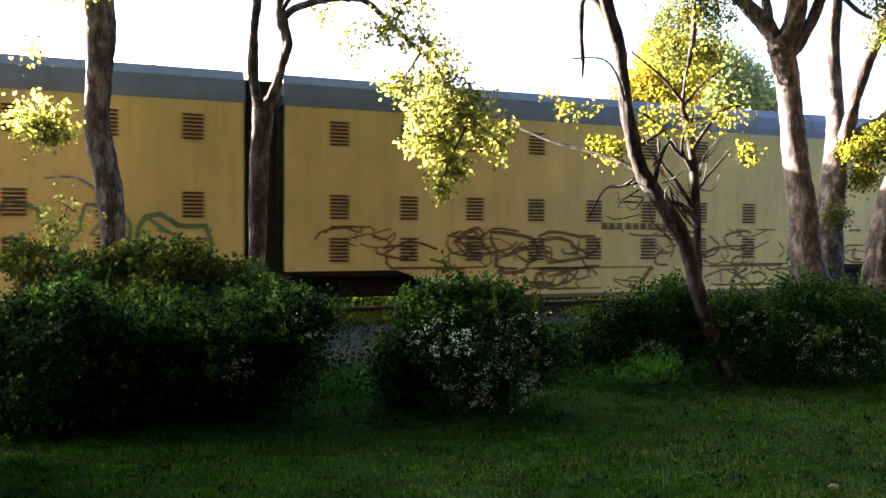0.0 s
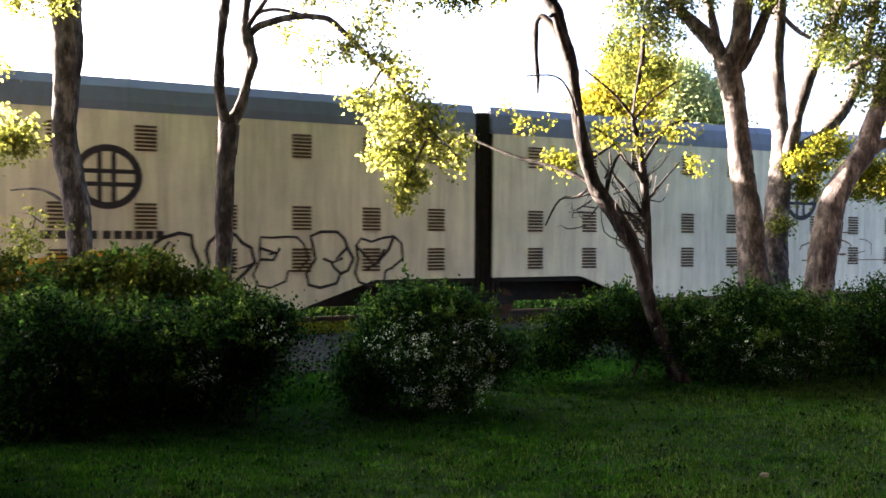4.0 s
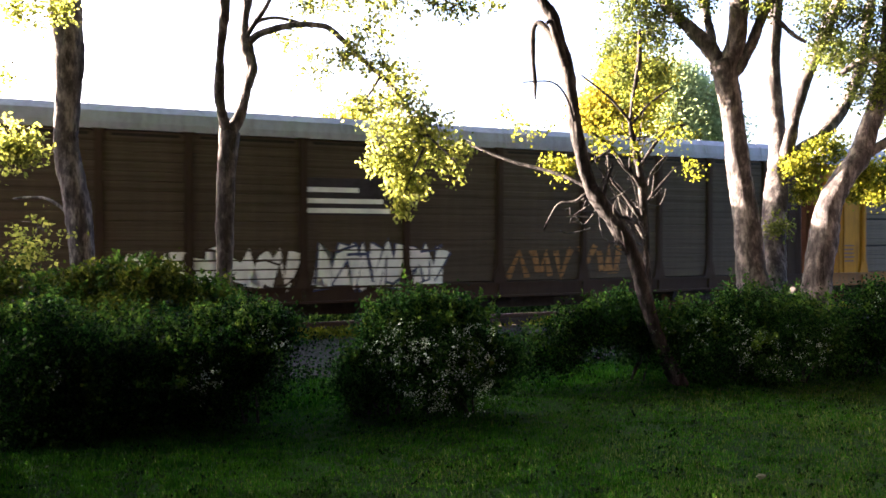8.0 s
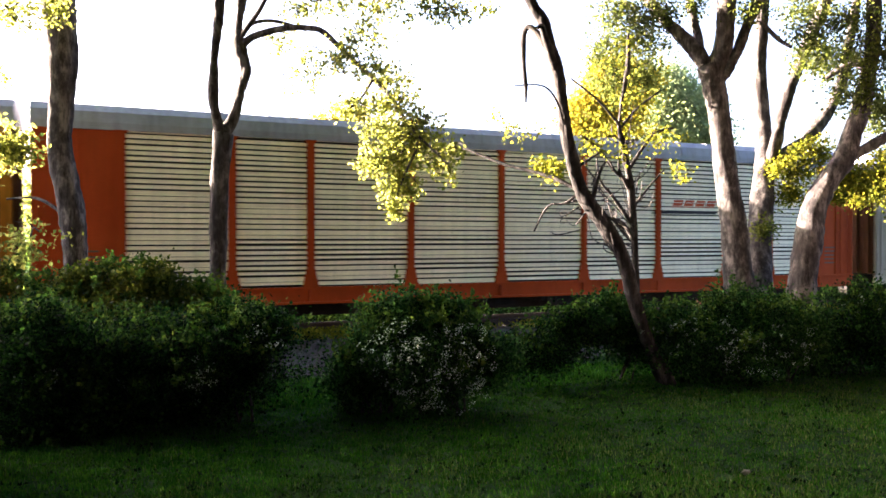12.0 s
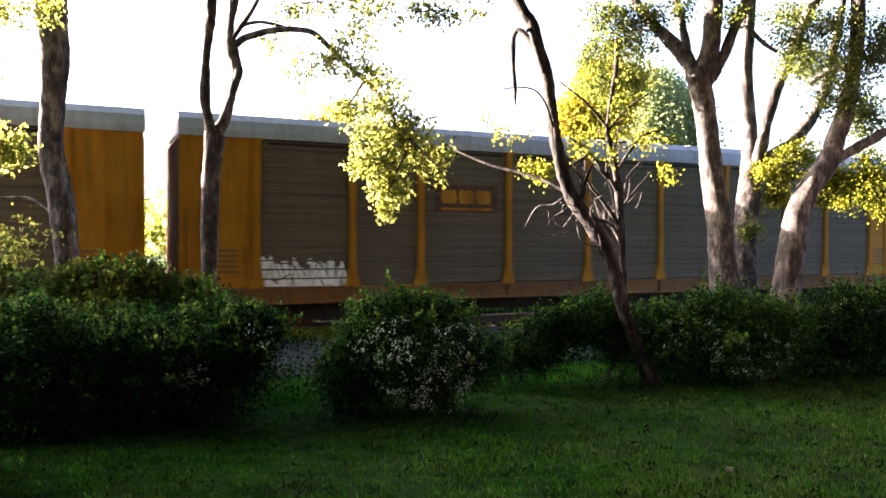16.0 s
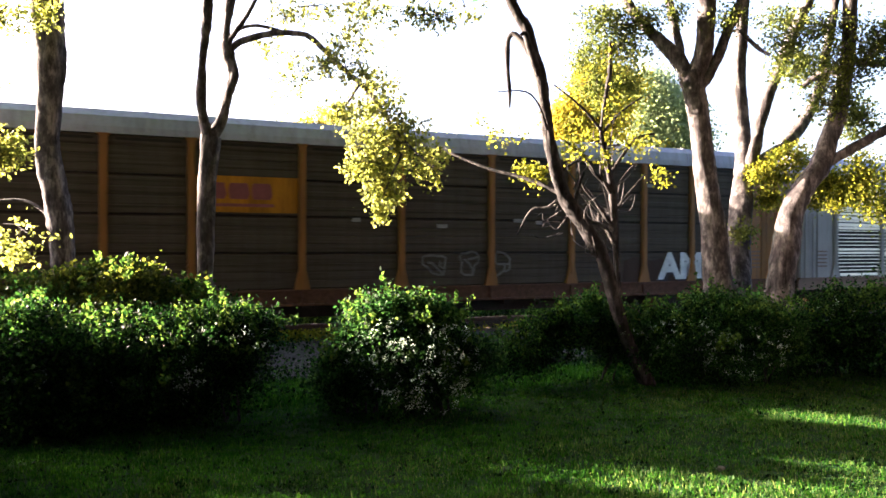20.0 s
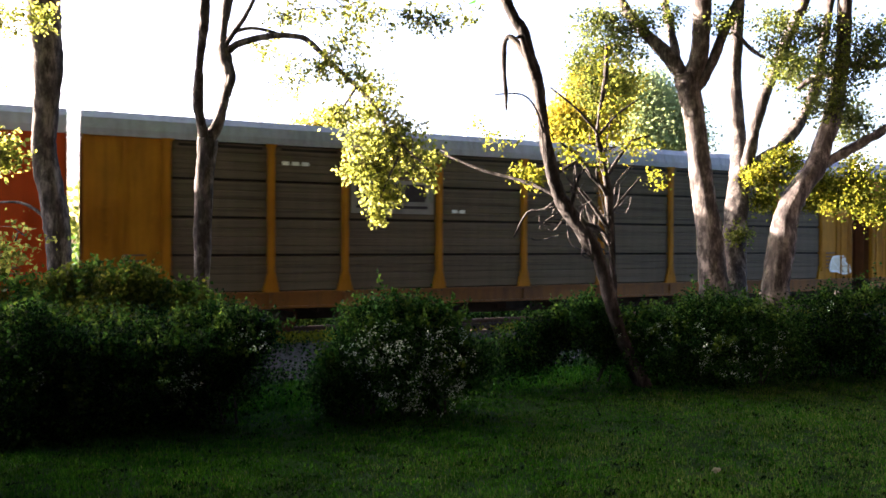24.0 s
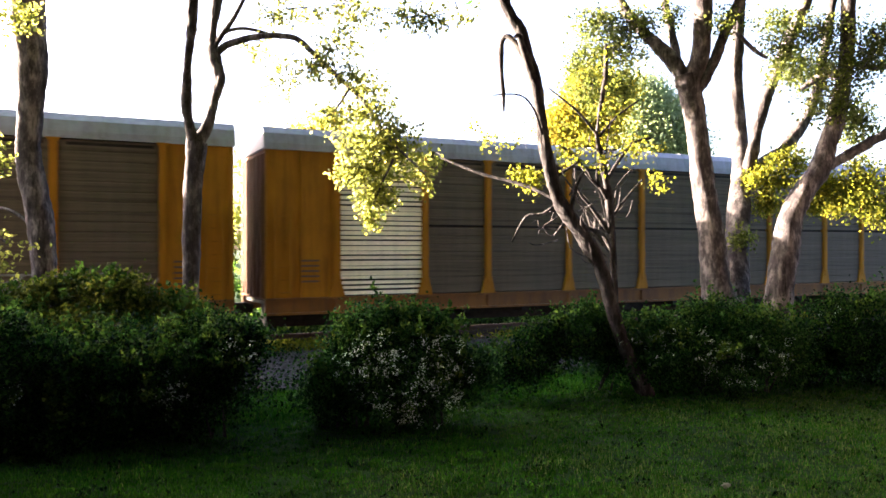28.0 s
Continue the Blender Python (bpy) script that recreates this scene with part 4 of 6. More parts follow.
SPRAY_BROWN = plain("brown_spray", (0.13, 0.075, 0.028), 0.6, 0.35, 3)
SPRAY_BLACK = plain("black_spray", (0.03, 0.025, 0.03), 0.6, 0.4, 3)
SPRAY_CYAN = plain("cyan_spray", (0.16, 0.27, 0.24), 0.6, 0.5, 1.2)
SPRAY_GREY = plain("silver_spray", (0.17, 0.165, 0.16), 0.5, 0.4, 2)
SPRAY_OLIVE = plain("olive_spray", (0.27, 0.22, 0.10), 0.6, 0.4, 1.5)
DULL_GREY = plain("dull_grey_spray", (0.095, 0.09, 0.085), 0.6, 0.4, 3)
SPRAY_GOLD = plain("golden_spray", (0.50, 0.25, 0.018), 0.6, 0.35, 1.5)
SPRAY_ORANGE = plain("orange_spray", (0.60, 0.20, 0.03), 0.6, 0.3, 1.5)
SPRAY_GREEN = plain("green_spray", (0.09, 0.15, 0.07), 0.6, 0.4, 1.5)
SPRAY_PALE = plain("pale_spray", (0.62, 0.58, 0.48), 0.6, 0.25, 2)
SPRAY_TEAL = plain("dull_teal_spray", (0.11, 0.15, 0.095), 0.6, 0.4, 1.2)
SPRAY_WHITE = plain("white_spray", (0.70, 0.69, 0.66), 0.6, 0.2, 2)
EMBLEM_RED = plain("emblem_red", (0.50, 0.08, 0.025), 0.5, 0.2, 3)
SIGN_BROWN = plain("maroon_sign", (0.16, 0.05, 0.05), 0.5, 0.2, 3)
PALE_FILM = plain("thin_pale_spray", (0.30, 0.285, 0.25), 0.6, 0.35, 2)
DARK_GREEN = plain("blackish_green_spray", (0.016, 0.022, 0.016), 0.6, 0.4, 2)
AMBER = plain("amber_spray", (0.40, 0.20, 0.016), 0.6, 0.45, 1.1)
CHROME = plain("bright_silver_spray", (0.42, 0.44, 0.45), 0.5, 0.25, 2)
TAN_SPRAY = plain("tan_spray", (0.40, 0.31, 0.17), 0.6, 0.35, 1.5)
NAVY = plain("navy_sign", (0.05, 0.06, 0.12), 0.5, 0.2, 3)


def build_tall_units():
    y = "tall yellow car carrier, grey roof, brown vents"
    Y = -1.562
    couple(-78.0, tall_rack(y, YELLOW, 1))
    couple(-54.4, tall_rack(y, YELLOW, -1))
    c = couple(-28.6, tall_rack(y + ", green scrawls", YELLOW, 1, gap=0.85))
    graffiti(c, 11.5, 21.0, 1.2, 2.7, 6, None, SPRAY_GREEN, 40, Y, 0.12)
    c = couple(-5.68, tall_rack(y + ", brown scrawls", YELLOW, -1))
    scrawl(c, 1.0, 20.5, 1.25, 2.35, 66, SPRAY_BROWN, 41, 0.06, Y)
    scrawl(c, 4.5, 16.0, 0.6, 1.2, 40, SPRAY_BROWN, 42, 0.065, Y)
    graffiti(c, 5.6, 9.0, 1.2, 2.3, 2, None, SPRAY_BROWN, 43, Y, 0.10, 3)
    bars(c, 9.3, 2.32, (0.2, 0.2, 0.2, 0.0, 0.2, 0.2, 0.2, 0.2, 0.2, 0.2), SPRAY_BROWN, 0.2, Y, 0.06)
    c = couple(17.53, tall_rack(y + ", dark graffiti", YELLOW, 1))
    scrawl(c, 2.5, 8.0, 1.9, 2.35, 14, SPRAY_BROWN, 44, 0.05, Y)
    graffiti(c, 1.9, 4.6, 1.2, 2.1, 3, None, SPRAY_BROWN, 144, Y, 0.07, 3)
    wild_letters(c, 5.0, 8.0, 0.75, 1.9, 3, SPRAY_PALE, YELLOW, 45, Y, 0.3, 0.05)
    patchwork(c, 8.1, 12.0, 0.9, 2.1, 6, (SPRAY_BLACK, SPRAY_BROWN, SPRAY_OLIVE), SPRAY_BLACK, 46, Y)
    graffiti(c, 12.2, 15.6, 0.9, 2.15, 4, SPRAY_BROWN, SPRAY_BLACK, 47, Y, 0.13)
    graffiti(c, 15.9, 18.8, 0.95, 2.1, 3, None, SPRAY_ORANGE, 48, Y, 0.16, 1)
    graffiti(c, 19.0, 21.4, 1.3, 2.1, 3, SPRAY_BROWN, SPRAY_BLACK, 49, Y, 0.07)
    bars(c, 9.3, 2.42, (0.2,) * 3 + (0.0,) + (0.2,) * 6, SPRAY_BROWN, 0.18, Y, 0.06)
    c = couple(40.36, tall_rack(y + ", blue and silver graffiti", YELLOW, -1, (5,)))
    rng = random.Random(9)
    for k in range(12):
        g = Geo()
        g.quad(*[(x, Y + 0.006 - 0.0006 * (k % 3), z) for x, z in blob(rng, 1.6 + k * 1.7, 1.25 + rng.uniform(-.1, .2), 1.15, 0.52, 16, 0.2)])
        part("graffiti_cloud", g, SPRAY_GREY, c)
    wild_letters(c, 0.6, 20.8, 0.75, 2.75, 13, SPRAY_GREY, SPRAY_BLACK, 50, Y, 0.52, 0.13, SPRAY_CYAN)
    scrawl(c, 4.0, 17.0, 0.6, 1.0, 14, SPRAY_GOLD, 51, 0.08, Y - 0.006)
    w = "tall cream car carrier, grey roof, brown vents"
    c = couple(63.38, tall_rack(w + ", orange graffiti", CREAM, 1, (4,)))
    mass(c, 5.5, 12.7, 0.55, 1.95, AMBER, 52, Y, 26)
    patchwork(c, 5.7, 8.6, 0.9, 2.1, 4, (SPRAY_OLIVE, AMBER), SPRAY_BROWN, 152, Y - 0.004)
    scrawl(c, 8.6, 12.4, 0.8, 1.9, 16, SPRAY_ORANGE, 153, 0.12, Y - 0.004)
    scrawl(c, 5.5, 9.0, 0.9, 2.0, 14, SPRAY_BROWN, 53, 0.06, Y - 0.006)
    graffiti(c, 12.9, 19.6, 0.95, 2.45, 5, None, SPRAY_BLACK, 54, Y, 0.08, 2)
    ring_emblem(c, 12.15, 3.79, 0.78, SPRAY_BLACK)
    bars(c, 10.7, 2.3, (0.26,) * 4 + (0.0,) + (0.18,) * 6, SPRAY_BLACK, 0.2, Y, 0.06)
    plate(c, "sign_plate", 0.45, 1.05, 3.02, 3.28, BROWN, Y)
    c = couple(85.3 + 0.6, tall_rack(w, CREAM, -1))
    scrawl(c, 14.0, 21.0, 1.6, 2.6, 10, SPRAY_BROWN, 55, 0.05, Y)
    ring_emblem(c, 12.15, 3.79, 0.78, SPRAY_BLACK)
    c = couple(108.29, tall_rack(y + ", green graffiti", YELLOW, 1, (4,), 0.6))
    mass(c, 5.9, 16.6, 0.5, 1.3, SPRAY_TEAL, 56, Y + 0.002, 30)
    wild_letters(c, 5.8, 9.6, 0.9, 2.4, 4, SPRAY_PALE, SPRAY_GREEN, 57, Y, 0.3, 0.08)
    patchwork(c, 8.0, 16.8, 1.25, 2.4, 17, (SPRAY_OLIVE, TAN_SPRAY, TAN_SPRAY, SPRAY_TEAL), SPRAY_BROWN, 58, Y)
    mass(c, 15.6, 19.4, 0.5, 2.2, SPRAY_ORANGE, 59, Y - 0.007, 10, 1.2)
    graffiti(c, 4.4, 6.2, 0.7, 1.5, 2, SPRAY_ORANGE, SPRAY_ORANGE, 60, Y, 0.05)
    slanted_emblem(c, 8.9, 3.5, 3.1, 0.42, EMBLEM_RED, SPRAY_BLACK, Y)
    bars(c, 9.2, 2.4, (0.2,) * 3 + (0.0,) + (0.2,) * 5, SPRAY_BROWN, 0.2, Y, 0.06)
    c = couple(131.0, tall_rack(y + ", orange and green graffiti", YELLOW, -1, (4,)))
    graffiti(c, 0.8, 3.6, 0.9, 2.3, 3, SPRAY_GREEN, SPRAY_BROWN, 61, Y, 0.06)
    graffiti(c, 4.0, 9.0, 0.7, 2.2, 5, SPRAY_GOLD, SPRAY_BLACK, 62, Y, 0.09)
    graffiti(c, 4.4, 8.8, 0.7, 1.7, 4, SPRAY_ORANGE, SPRAY_BLACK, 63, Y - 0.006, 0.06)
    graffiti(c, 9.3, 10.7, 1.0, 2.1, 1, SPRAY_GREEN, SPRAY_GREEN, 64, Y, 0.05)
    patchwork(c, 10.9, 17.0, 0.8, 2.1, 11, (SPRAY_OLIVE, TAN_SPRAY, SPRAY_OLIVE), SPRAY_BROWN, 65, Y)
    scrawl(c, 10.5, 20.0, 0.7, 2.0, 30, SPRAY_BROWN, 66, 0.05, Y)
    plate(c, "sign_plate", 17.1, 17.8, 1.0, 1.9, SPRAY_WHITE, Y - 0.01, "white posted sheet")
    bars(c, 17.2, 1.15, (0.5,), SPRAY_BLACK, 0.15, Y - 0.02)
    slanted_emblem(c, 8.4, 3.5, 3.2, 0.42, EMBLEM_RED, SPRAY_BLACK, Y)
    bars(c, 8.9, 2.4, (0.2,) * 3 + (0.0,) + (0.2,) * 5, SPRAY_BROWN, 0.2, Y, 0.06)


def build_racks():
    grey = "grey car carrier with golden yellow posts"
    c = couple(153.57 + 0.2, autorack("dark brown-grey car carrier, white graffiti", SOOT_BROWN, SOOT_BROWN, BROWN_PANEL, bands=1))
    plate(c, "sign_plate", 9.5, 12.0, 3.1, 4.1, SPRAY_BLACK, label="dark sign with pale bars")
    for z, w in ((3.16, 2.4), (3.42, 2.2), (3.72, 1.5)):
        plate(c, "sign_bar", 9.6, 9.6 + w, z, z + 0.13, SPRAY_WHITE, -1.53)
    wild_letters(c, 4.6, 9.4, 1.1, 2.2, 6, SPRAY_WHITE, SOOT_BROWN, 70, wide=0.44, edge=0.07, cut=True)
    mass(c, 9.9, 13.6, 1.15, 1.75, SPRAY_WHITE, 170, -1.518, 12, cut=True)
    wild_letters(c, 9.9, 13.6, 1.15, 2.4, 5, SPRAY_WHITE, NAVY, 71, wide=0.46, edge=0.09, cut=True)
    wild_letters(c, 15.6, 19.6, 1.2, 2.3, 5, RUST_STAIN, BROWN_PANEL, 72, wide=0.22, edge=0.04, cut=True)
    c = couple(181.61 + 0.8, autorack(grey + " and shield sign", GOLD, GOLD, GREY_PANEL, bays={1: "rib"}))
    plate(c, "sign_bay", 4.7, 6.57, 3.2, 5.0, GOLD, -1.512, "golden bay under the shield")
    shield(c, 5.16, 3.45, 1.13, 1.25, NAVY, EMBLEM_RED, DUSTY_CREAM)
    bars(c, 5.9, 2.7, (0.14, 0.14), SPRAY_GREY, 0.12, -1.53)
    wild_letters(c, 9.0, 12.6, 1.1, 2.2, 5, DULL_GREY, SPRAY_BLACK, 73, wide=0.24, edge=0.12, cut=True)
    wild_letters(c, 12.8, 20.5, 1.05, 2.3, 10, SPRAY_BLACK, DULL_GREY, 74, wide=0.34, edge=0.05, cut=True)
    scrawl(c, 13.2, 20.0, 1.15, 2.0, 14, SPRAY_GREY, 174, 0.07, -1.54)
    c = couple(210.22 + 0.9, autorack(grey + " and pale graffiti", GOLD, GOLD, GREY_PANEL, bands=1))
    bars(c, 8.2, 3.75, (0.35, 0.35, 0.35), SPRAY_BLACK, 0.3)
    bars(c, 8.0, 3.5, (1.5,), SPRAY_BLACK, 0.1)
    wild_letters(c, 12.4, 17.4, 1.15, 2.35, 6, PALE_FILM, GREY_PANEL, 75, wide=0.40, edge=0.06, cut=True)
    wild_letters(c, 18.0, 21.6, 1.15, 2.2, 5, PALE_FILM, GREY_PANEL, 76, wide=0.36, edge=0.06, cut=True)
    c = couple(238.44 + 0.57, autorack("orange-red car carrier with pale slotted panels", ORANGE, ORANGE, WHITE_PANEL, style="slat"))
    slanted_emblem(c, 18.9, 3.55, 1.9, 0.24, EMBLEM_RED, SPRAY_BLACK)
    couple(267.23 + 0.55, autorack("tan smooth-sided car carrier with seamed panels", TAN, TAN, TAN, style="flat", skip=range(1, 11)))
    c = couple(295.35, autorack(grey + " and shield", GOLD, GOLD, GREY_PANEL, bands=1))
    plate(c, "sign_bay", 4.7, 6.57, 3.4, 5.0, GOLD, -1.512, "golden bay under the shield")
    shield(c, 5.1, 3.5, 1.1, 1.35, NAVY, BROWN, GOLD)
    spiked_tag(c, 7.1, 1.1, 2.9, 1.3)
    c = couple(323.19 + 0.48, autorack(grey + " and faded emblem", GOLD, GOLD, GREY_PANEL, bands=1))
    mass(c, 2.0, 4.3, 1.2, 1.75, SPRAY_WHITE, 178, -1.518, 9, cut=True)
    wild_letters(c, 1.9, 4.5, 1.2, 2.05, 4, SPRAY_WHITE, GREY_PANEL, 78, wide=0.22, edge=0.05, cut=True)
    plate(c, "sign_plate", 7.1, 9.2, 3.3, 4.1, RUST, label="faded brown sign")
    block_emblem(c, 7.3, 3.55, 1.7, 0.4, GOLD)
    c = couple(351.54 + 0.57, autorack(grey + " and round emblem", GOLD, GOLD, GREY_PANEL))
    ring_emblem(c, 1.25, 4.35, 0.38, NAVY, -1.55)
    scrawl(c, 13.8, 18.0, 1.2, 1.9, 12, SPRAY_BLACK, 79, 0.08)
    couple(379.83 + 0.85, hopper())
    c = couple(397.88 + 0.2, autorack("dark brown car carrier, dull golden posts, block lettering", SOOT_GOLD, SOOT_GOLD, SOOT_PANEL))
    plate(c, "sign_plate", 6.8, 9.45, 3.25, 4.2, GOLD, label="golden sign with dark blocks")
    block_emblem(c, 7.0, 3.6, 1.8, 0.42, SIGN_BROWN)
    words(c, "AMEK", 21.93, 1.17, 0.92, 3.6, SPRAY_BLACK, -1.531)
    words(c, "AMEK", 21.8, 1.25, 0.92, 3.6, CHROME, -1.537)
    mass(c, 20.4, 25.9, 1.15, 2.0, SOOT_BROWN, 180, -1.517, 14)
    for x in (13.2, 14.3, 15.4):
        graffiti(c, x, x + 0.7, 1.5, 2.2, 1, None, DULL_GREY, int(x * 10), stroke=0.08)
    for i, (x, z) in enumerate(((17.6, 4.5), (21.3, 4.35), (11.0, 3.05), (16.2, 3.1), (17.0, 3.05), (13.6, 2.9))):
        plate(c, "placard", x, x + 0.24 + 0.1 * (i % 2), z, z + 0.11, SPRAY_GREY)
    c = couple(426.14 + 0.47, autorack("pale slotted car carrier with grey end bays", PALE_GREY, PALE_GREY, WHITE_PANEL, style="slat", open_rows=((1.25, 1.98), (2.30, 2.95))))
    plate(c, "sign_plate", 6.85, 9.45, 4.25, 5.0, SIGN_BROWN, label="maroon sign with pale bars")
    ring_emblem(c, 7.3, 4.62, 0.25, SPRAY_WHITE, -1.53)
    bars(c, 7.7, 4.55, (0.25, 0.2, 0.2, 0.2, 0.2), SPRAY_WHITE, 0.14, -1.53)
    c = couple(454.8 + 0.28, autorack("orange-red car carrier with pale slotted panels", ORANGE, ORANGE, WHITE_PANEL, style="slat", bays={8: "end", 2: "end"}))
    slanted_emblem(c, 18.7, 3.55, 2.3, 0.3, EMBLEM_RED, SPRAY_BLACK)
    c = couple(482.45 + 0.48, autorack(grey + " and dark emblem", GOLD, GOLD, GREY_PANEL))
    plate(c, "sign_plate", 6.85, 9.4, 3.35, 4.3, SPRAY_GREY, label="pale grey patch with dark blocks")
    block_emblem(c, 7.0, 3.7, 2.2, 0.5, SPRAY_BLACK)
    graffiti(c, 26.2, 27.3, 1.3, 2.1, 1, SPRAY_PALE, SPRAY_WHITE, 81, y=-1.55)
    bars(c, 4.9, 4.6, (0.2, 0.2, 0.2), SPRAY_WHITE, 0.1)
    bars(c, 10.0, 3.4, (0.18, 0.18), SPRAY_WHITE, 0.1)
    c = couple(511.03 + 0.49, autorack("golden yellow car carrier with pale slotted panels", GOLD, GOLD, WHITE_PANEL, style="slat", bays={2: "end", 8: "end"}))
    slanted_emblem(c, 18.7, 3.55, 2.2, 0.3, EMBLEM_RED, SPRAY_BLACK)
    c = couple(539.4 + 0.8, autorack(grey + " and block lettering", GOLD, GOLD, GREY_PANEL, bands=1))
    plate(c, "sign_plate", 6.8, 9.45, 3.15, 4.1, GOLD, label="golden sign with a dark looped emblem")
    g = Geo()
    ribbon(g, [(7.55, 3.85), (7.3, 3.85), (7.3, 3.42), (8.05, 3.42), (8.05, 3.85), (8.6, 3.42), (8.6, 3.85)], 0.1, -1.53)
    part("emblem", g, SPRAY_BLACK, c, "dark looped line emblem")
    words(c, "STORT", 13.0, 1.15, 1.1, 2.95, SPRAY_PALE, -1.535)
    scrawl(c, 1.5, 8.5, 1.2, 1.9, 26, SPRAY_BLACK, 82, 0.09)
    scrawl(c, 18.5, 24.0, 1.2, 1.9, 16, SPRAY_GREY, 83, 0.06)
    couple(567.9 + 0.6, autorack(grey + " and one pale slotted bay", GOLD, GOLD, GREY_PANEL, bays={1: "slat"}, bands=2))
    couple(596.4 + 0.5, autorack(grey, GOLD, GOLD, GREY_PANEL))


TAN = paint("tan_car_paint", (0.34, 0.28, 0.20), 0.55, 0.45)
build_tall_units()
build_racks()


# ---- trees and shrubs ----
def smooth_path(path, seed, n=4):
    """More points along a limb, with small knots and bends."""
    rng = random.Random(seed)
    out = []
    m = len(path)
    for a in range(m - 1):
        p0, p, q, q1 = path[max(a - 1, 0)], path[a], path[a + 1], path[min(a + 2, m - 1)]
        for k in range(n):
            f = k / n
            c = [0.5 * (2 * p[i] + (q[i] - p0[i]) * f + (2 * p0[i] - 5 * p[i] + 4 * q[i] - q1[i]) * f * f + (3 * p[i] - p0[i] - 3 * q[i] + q1[i]) * f ** 3) for i in range(4)]
            r = max(c[3], 0.004)
            j = r * 0.03
            out.append((c[0] + rng.uniform(-j, j), c[1] + rng.uniform(-j, j), c[2] + rng.uniform(-j, j), r * rng.uniform(0.985, 1.02)))
    out.append(path[-1])
    return out


def bark_skin(me, seed):
    """Uneven bark: push the surface in and out along the trunk."""
    n = len(me.vertices)
    co = np.empty(n * 3, dtype=np.float32)
    me.vertices.foreach_get("co", co)
    no = np.array([v.normal[:] for v in me.vertices])
    co = co.reshape(-1, 3)
    for i in range(n):
        x, y, z = co[i]
        co[i] += no[i] * 0.03 * noise.noise((x * 5 + seed, y * 5, z * 1.3)) + no[i] * 0.016 * noise.noise((x * 26, y * 26 + seed, z * 3))
    me.vertices.foreach_set("co", co.ravel())
    me.update()


def tree(label, stems, lumps, leaf, size=0.09, seed=1, spread=0.12, per=12, high=(), name="tree", group="trees along the lawn", twigs=0, deep=0.5, thin=1.0, scale=1.5, bark=None, brush=(), gold=()):
    """stems: tapered limbs; lumps: masses of leaves; high: unseen crown added to cut sky light."""
    root = thing(name, label, "tree", group)
    size, spread = size * min(scale, 1.35), spread * scale
    for i, st in enumerate(stems):
        g = Geo()
        big = st[0][3] > 0.08
        g.tube(smooth_path(st, seed * 17 + i, 9 if big else 4), 28 if big else 7)
        ob = part("trunk" if i == 0 else "limb", g, bark or BARK, root, smooth=True)
        if big:
            bark_skin(ob.data, seed + i)
    # bare twigs bending out of a limb
    r3 = random.Random(seed + 5)
    for x, y, z, r, count, lean, fan in brush:
        for _ in range(count):
            a, q = lean + r3.uniform(-fan, fan), r3.uniform(0.45, 1.0) * r
            s = Vector((x + r3.uniform(-.12, .12), y, z + r3.uniform(-.3, .3)))
            e = s + Vector((math.sin(a) * q, r3.uniform(-.3, .3), math.cos(a) * q * 0.8))
            m = (s + e) / 2 + Vector((r3.uniform(-.14, .14), 0, r3.uniform(-.16, .06)))
            g = Geo()
            g.tube(smooth_path([(*s, 0.017), (*m, 0.011), (*e, 0.005), (e.x + r3.uniform(-.12, .12), e.y, e.z + r3.uniform(-.18, .1), 0.003)], r3.randint(0, 999), 3), 4)
            part("twig", g, BARK, root)
    rng = np.random.default_rng(seed)
    pts = []
    if lumps:
        pts.append(lump_points(lumps, rng, per, spread, deep, 0.1, thin))
    if twigs and lumps:
        g = Geo()
        r2 = random.Random(seed)
        for x, y, z, rx, rz, count in lumps:
            for _ in range(max(2, int(count / 90 * twigs))):
                e = Vector((x + r2.uniform(-rx, rx) * 0.9, y + r2.uniform(-0.3, 0.3), z + r2.uniform(-rz, rz) * 0.9))
                s = Vector((x, y, z)) + Vector((r2.uniform(-0.2, 0.2), 0, r2.uniform(0, rz * 0.8)))
                m = (s + e) / 2 + Vector((0, 0, 0.06))
                g.tube([(*s, 0.013), (*m, 0.009), (*e, 0.004)], 4)
        tagged(part("twig", g, BARK, root), kind="stuff")
    if pts:
        part("crown", leaf_mesh("crown", np.concatenate(pts), size, leaf, rng), None, root)
    # sunlit clumps get a yellower leaf colour than the rest of the crown
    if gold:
        part("crown", leaf_mesh("crown", lump_points(gold, rng, per, spread, deep, 0.1, thin), size, LEAF_GOLD, rng), None, root, "leaves coloured yellow for the sun on them")
    # leaf masses out of view, spread over the lawn to dim the sky
    if high:
        part("unseen_crown", leaf_mesh("unseen_crown", lump_points(high, rng, 12, 0.5, 0.9, 0.2), 0.36, LEAF_CANOPY, rng), None, root)
    return root


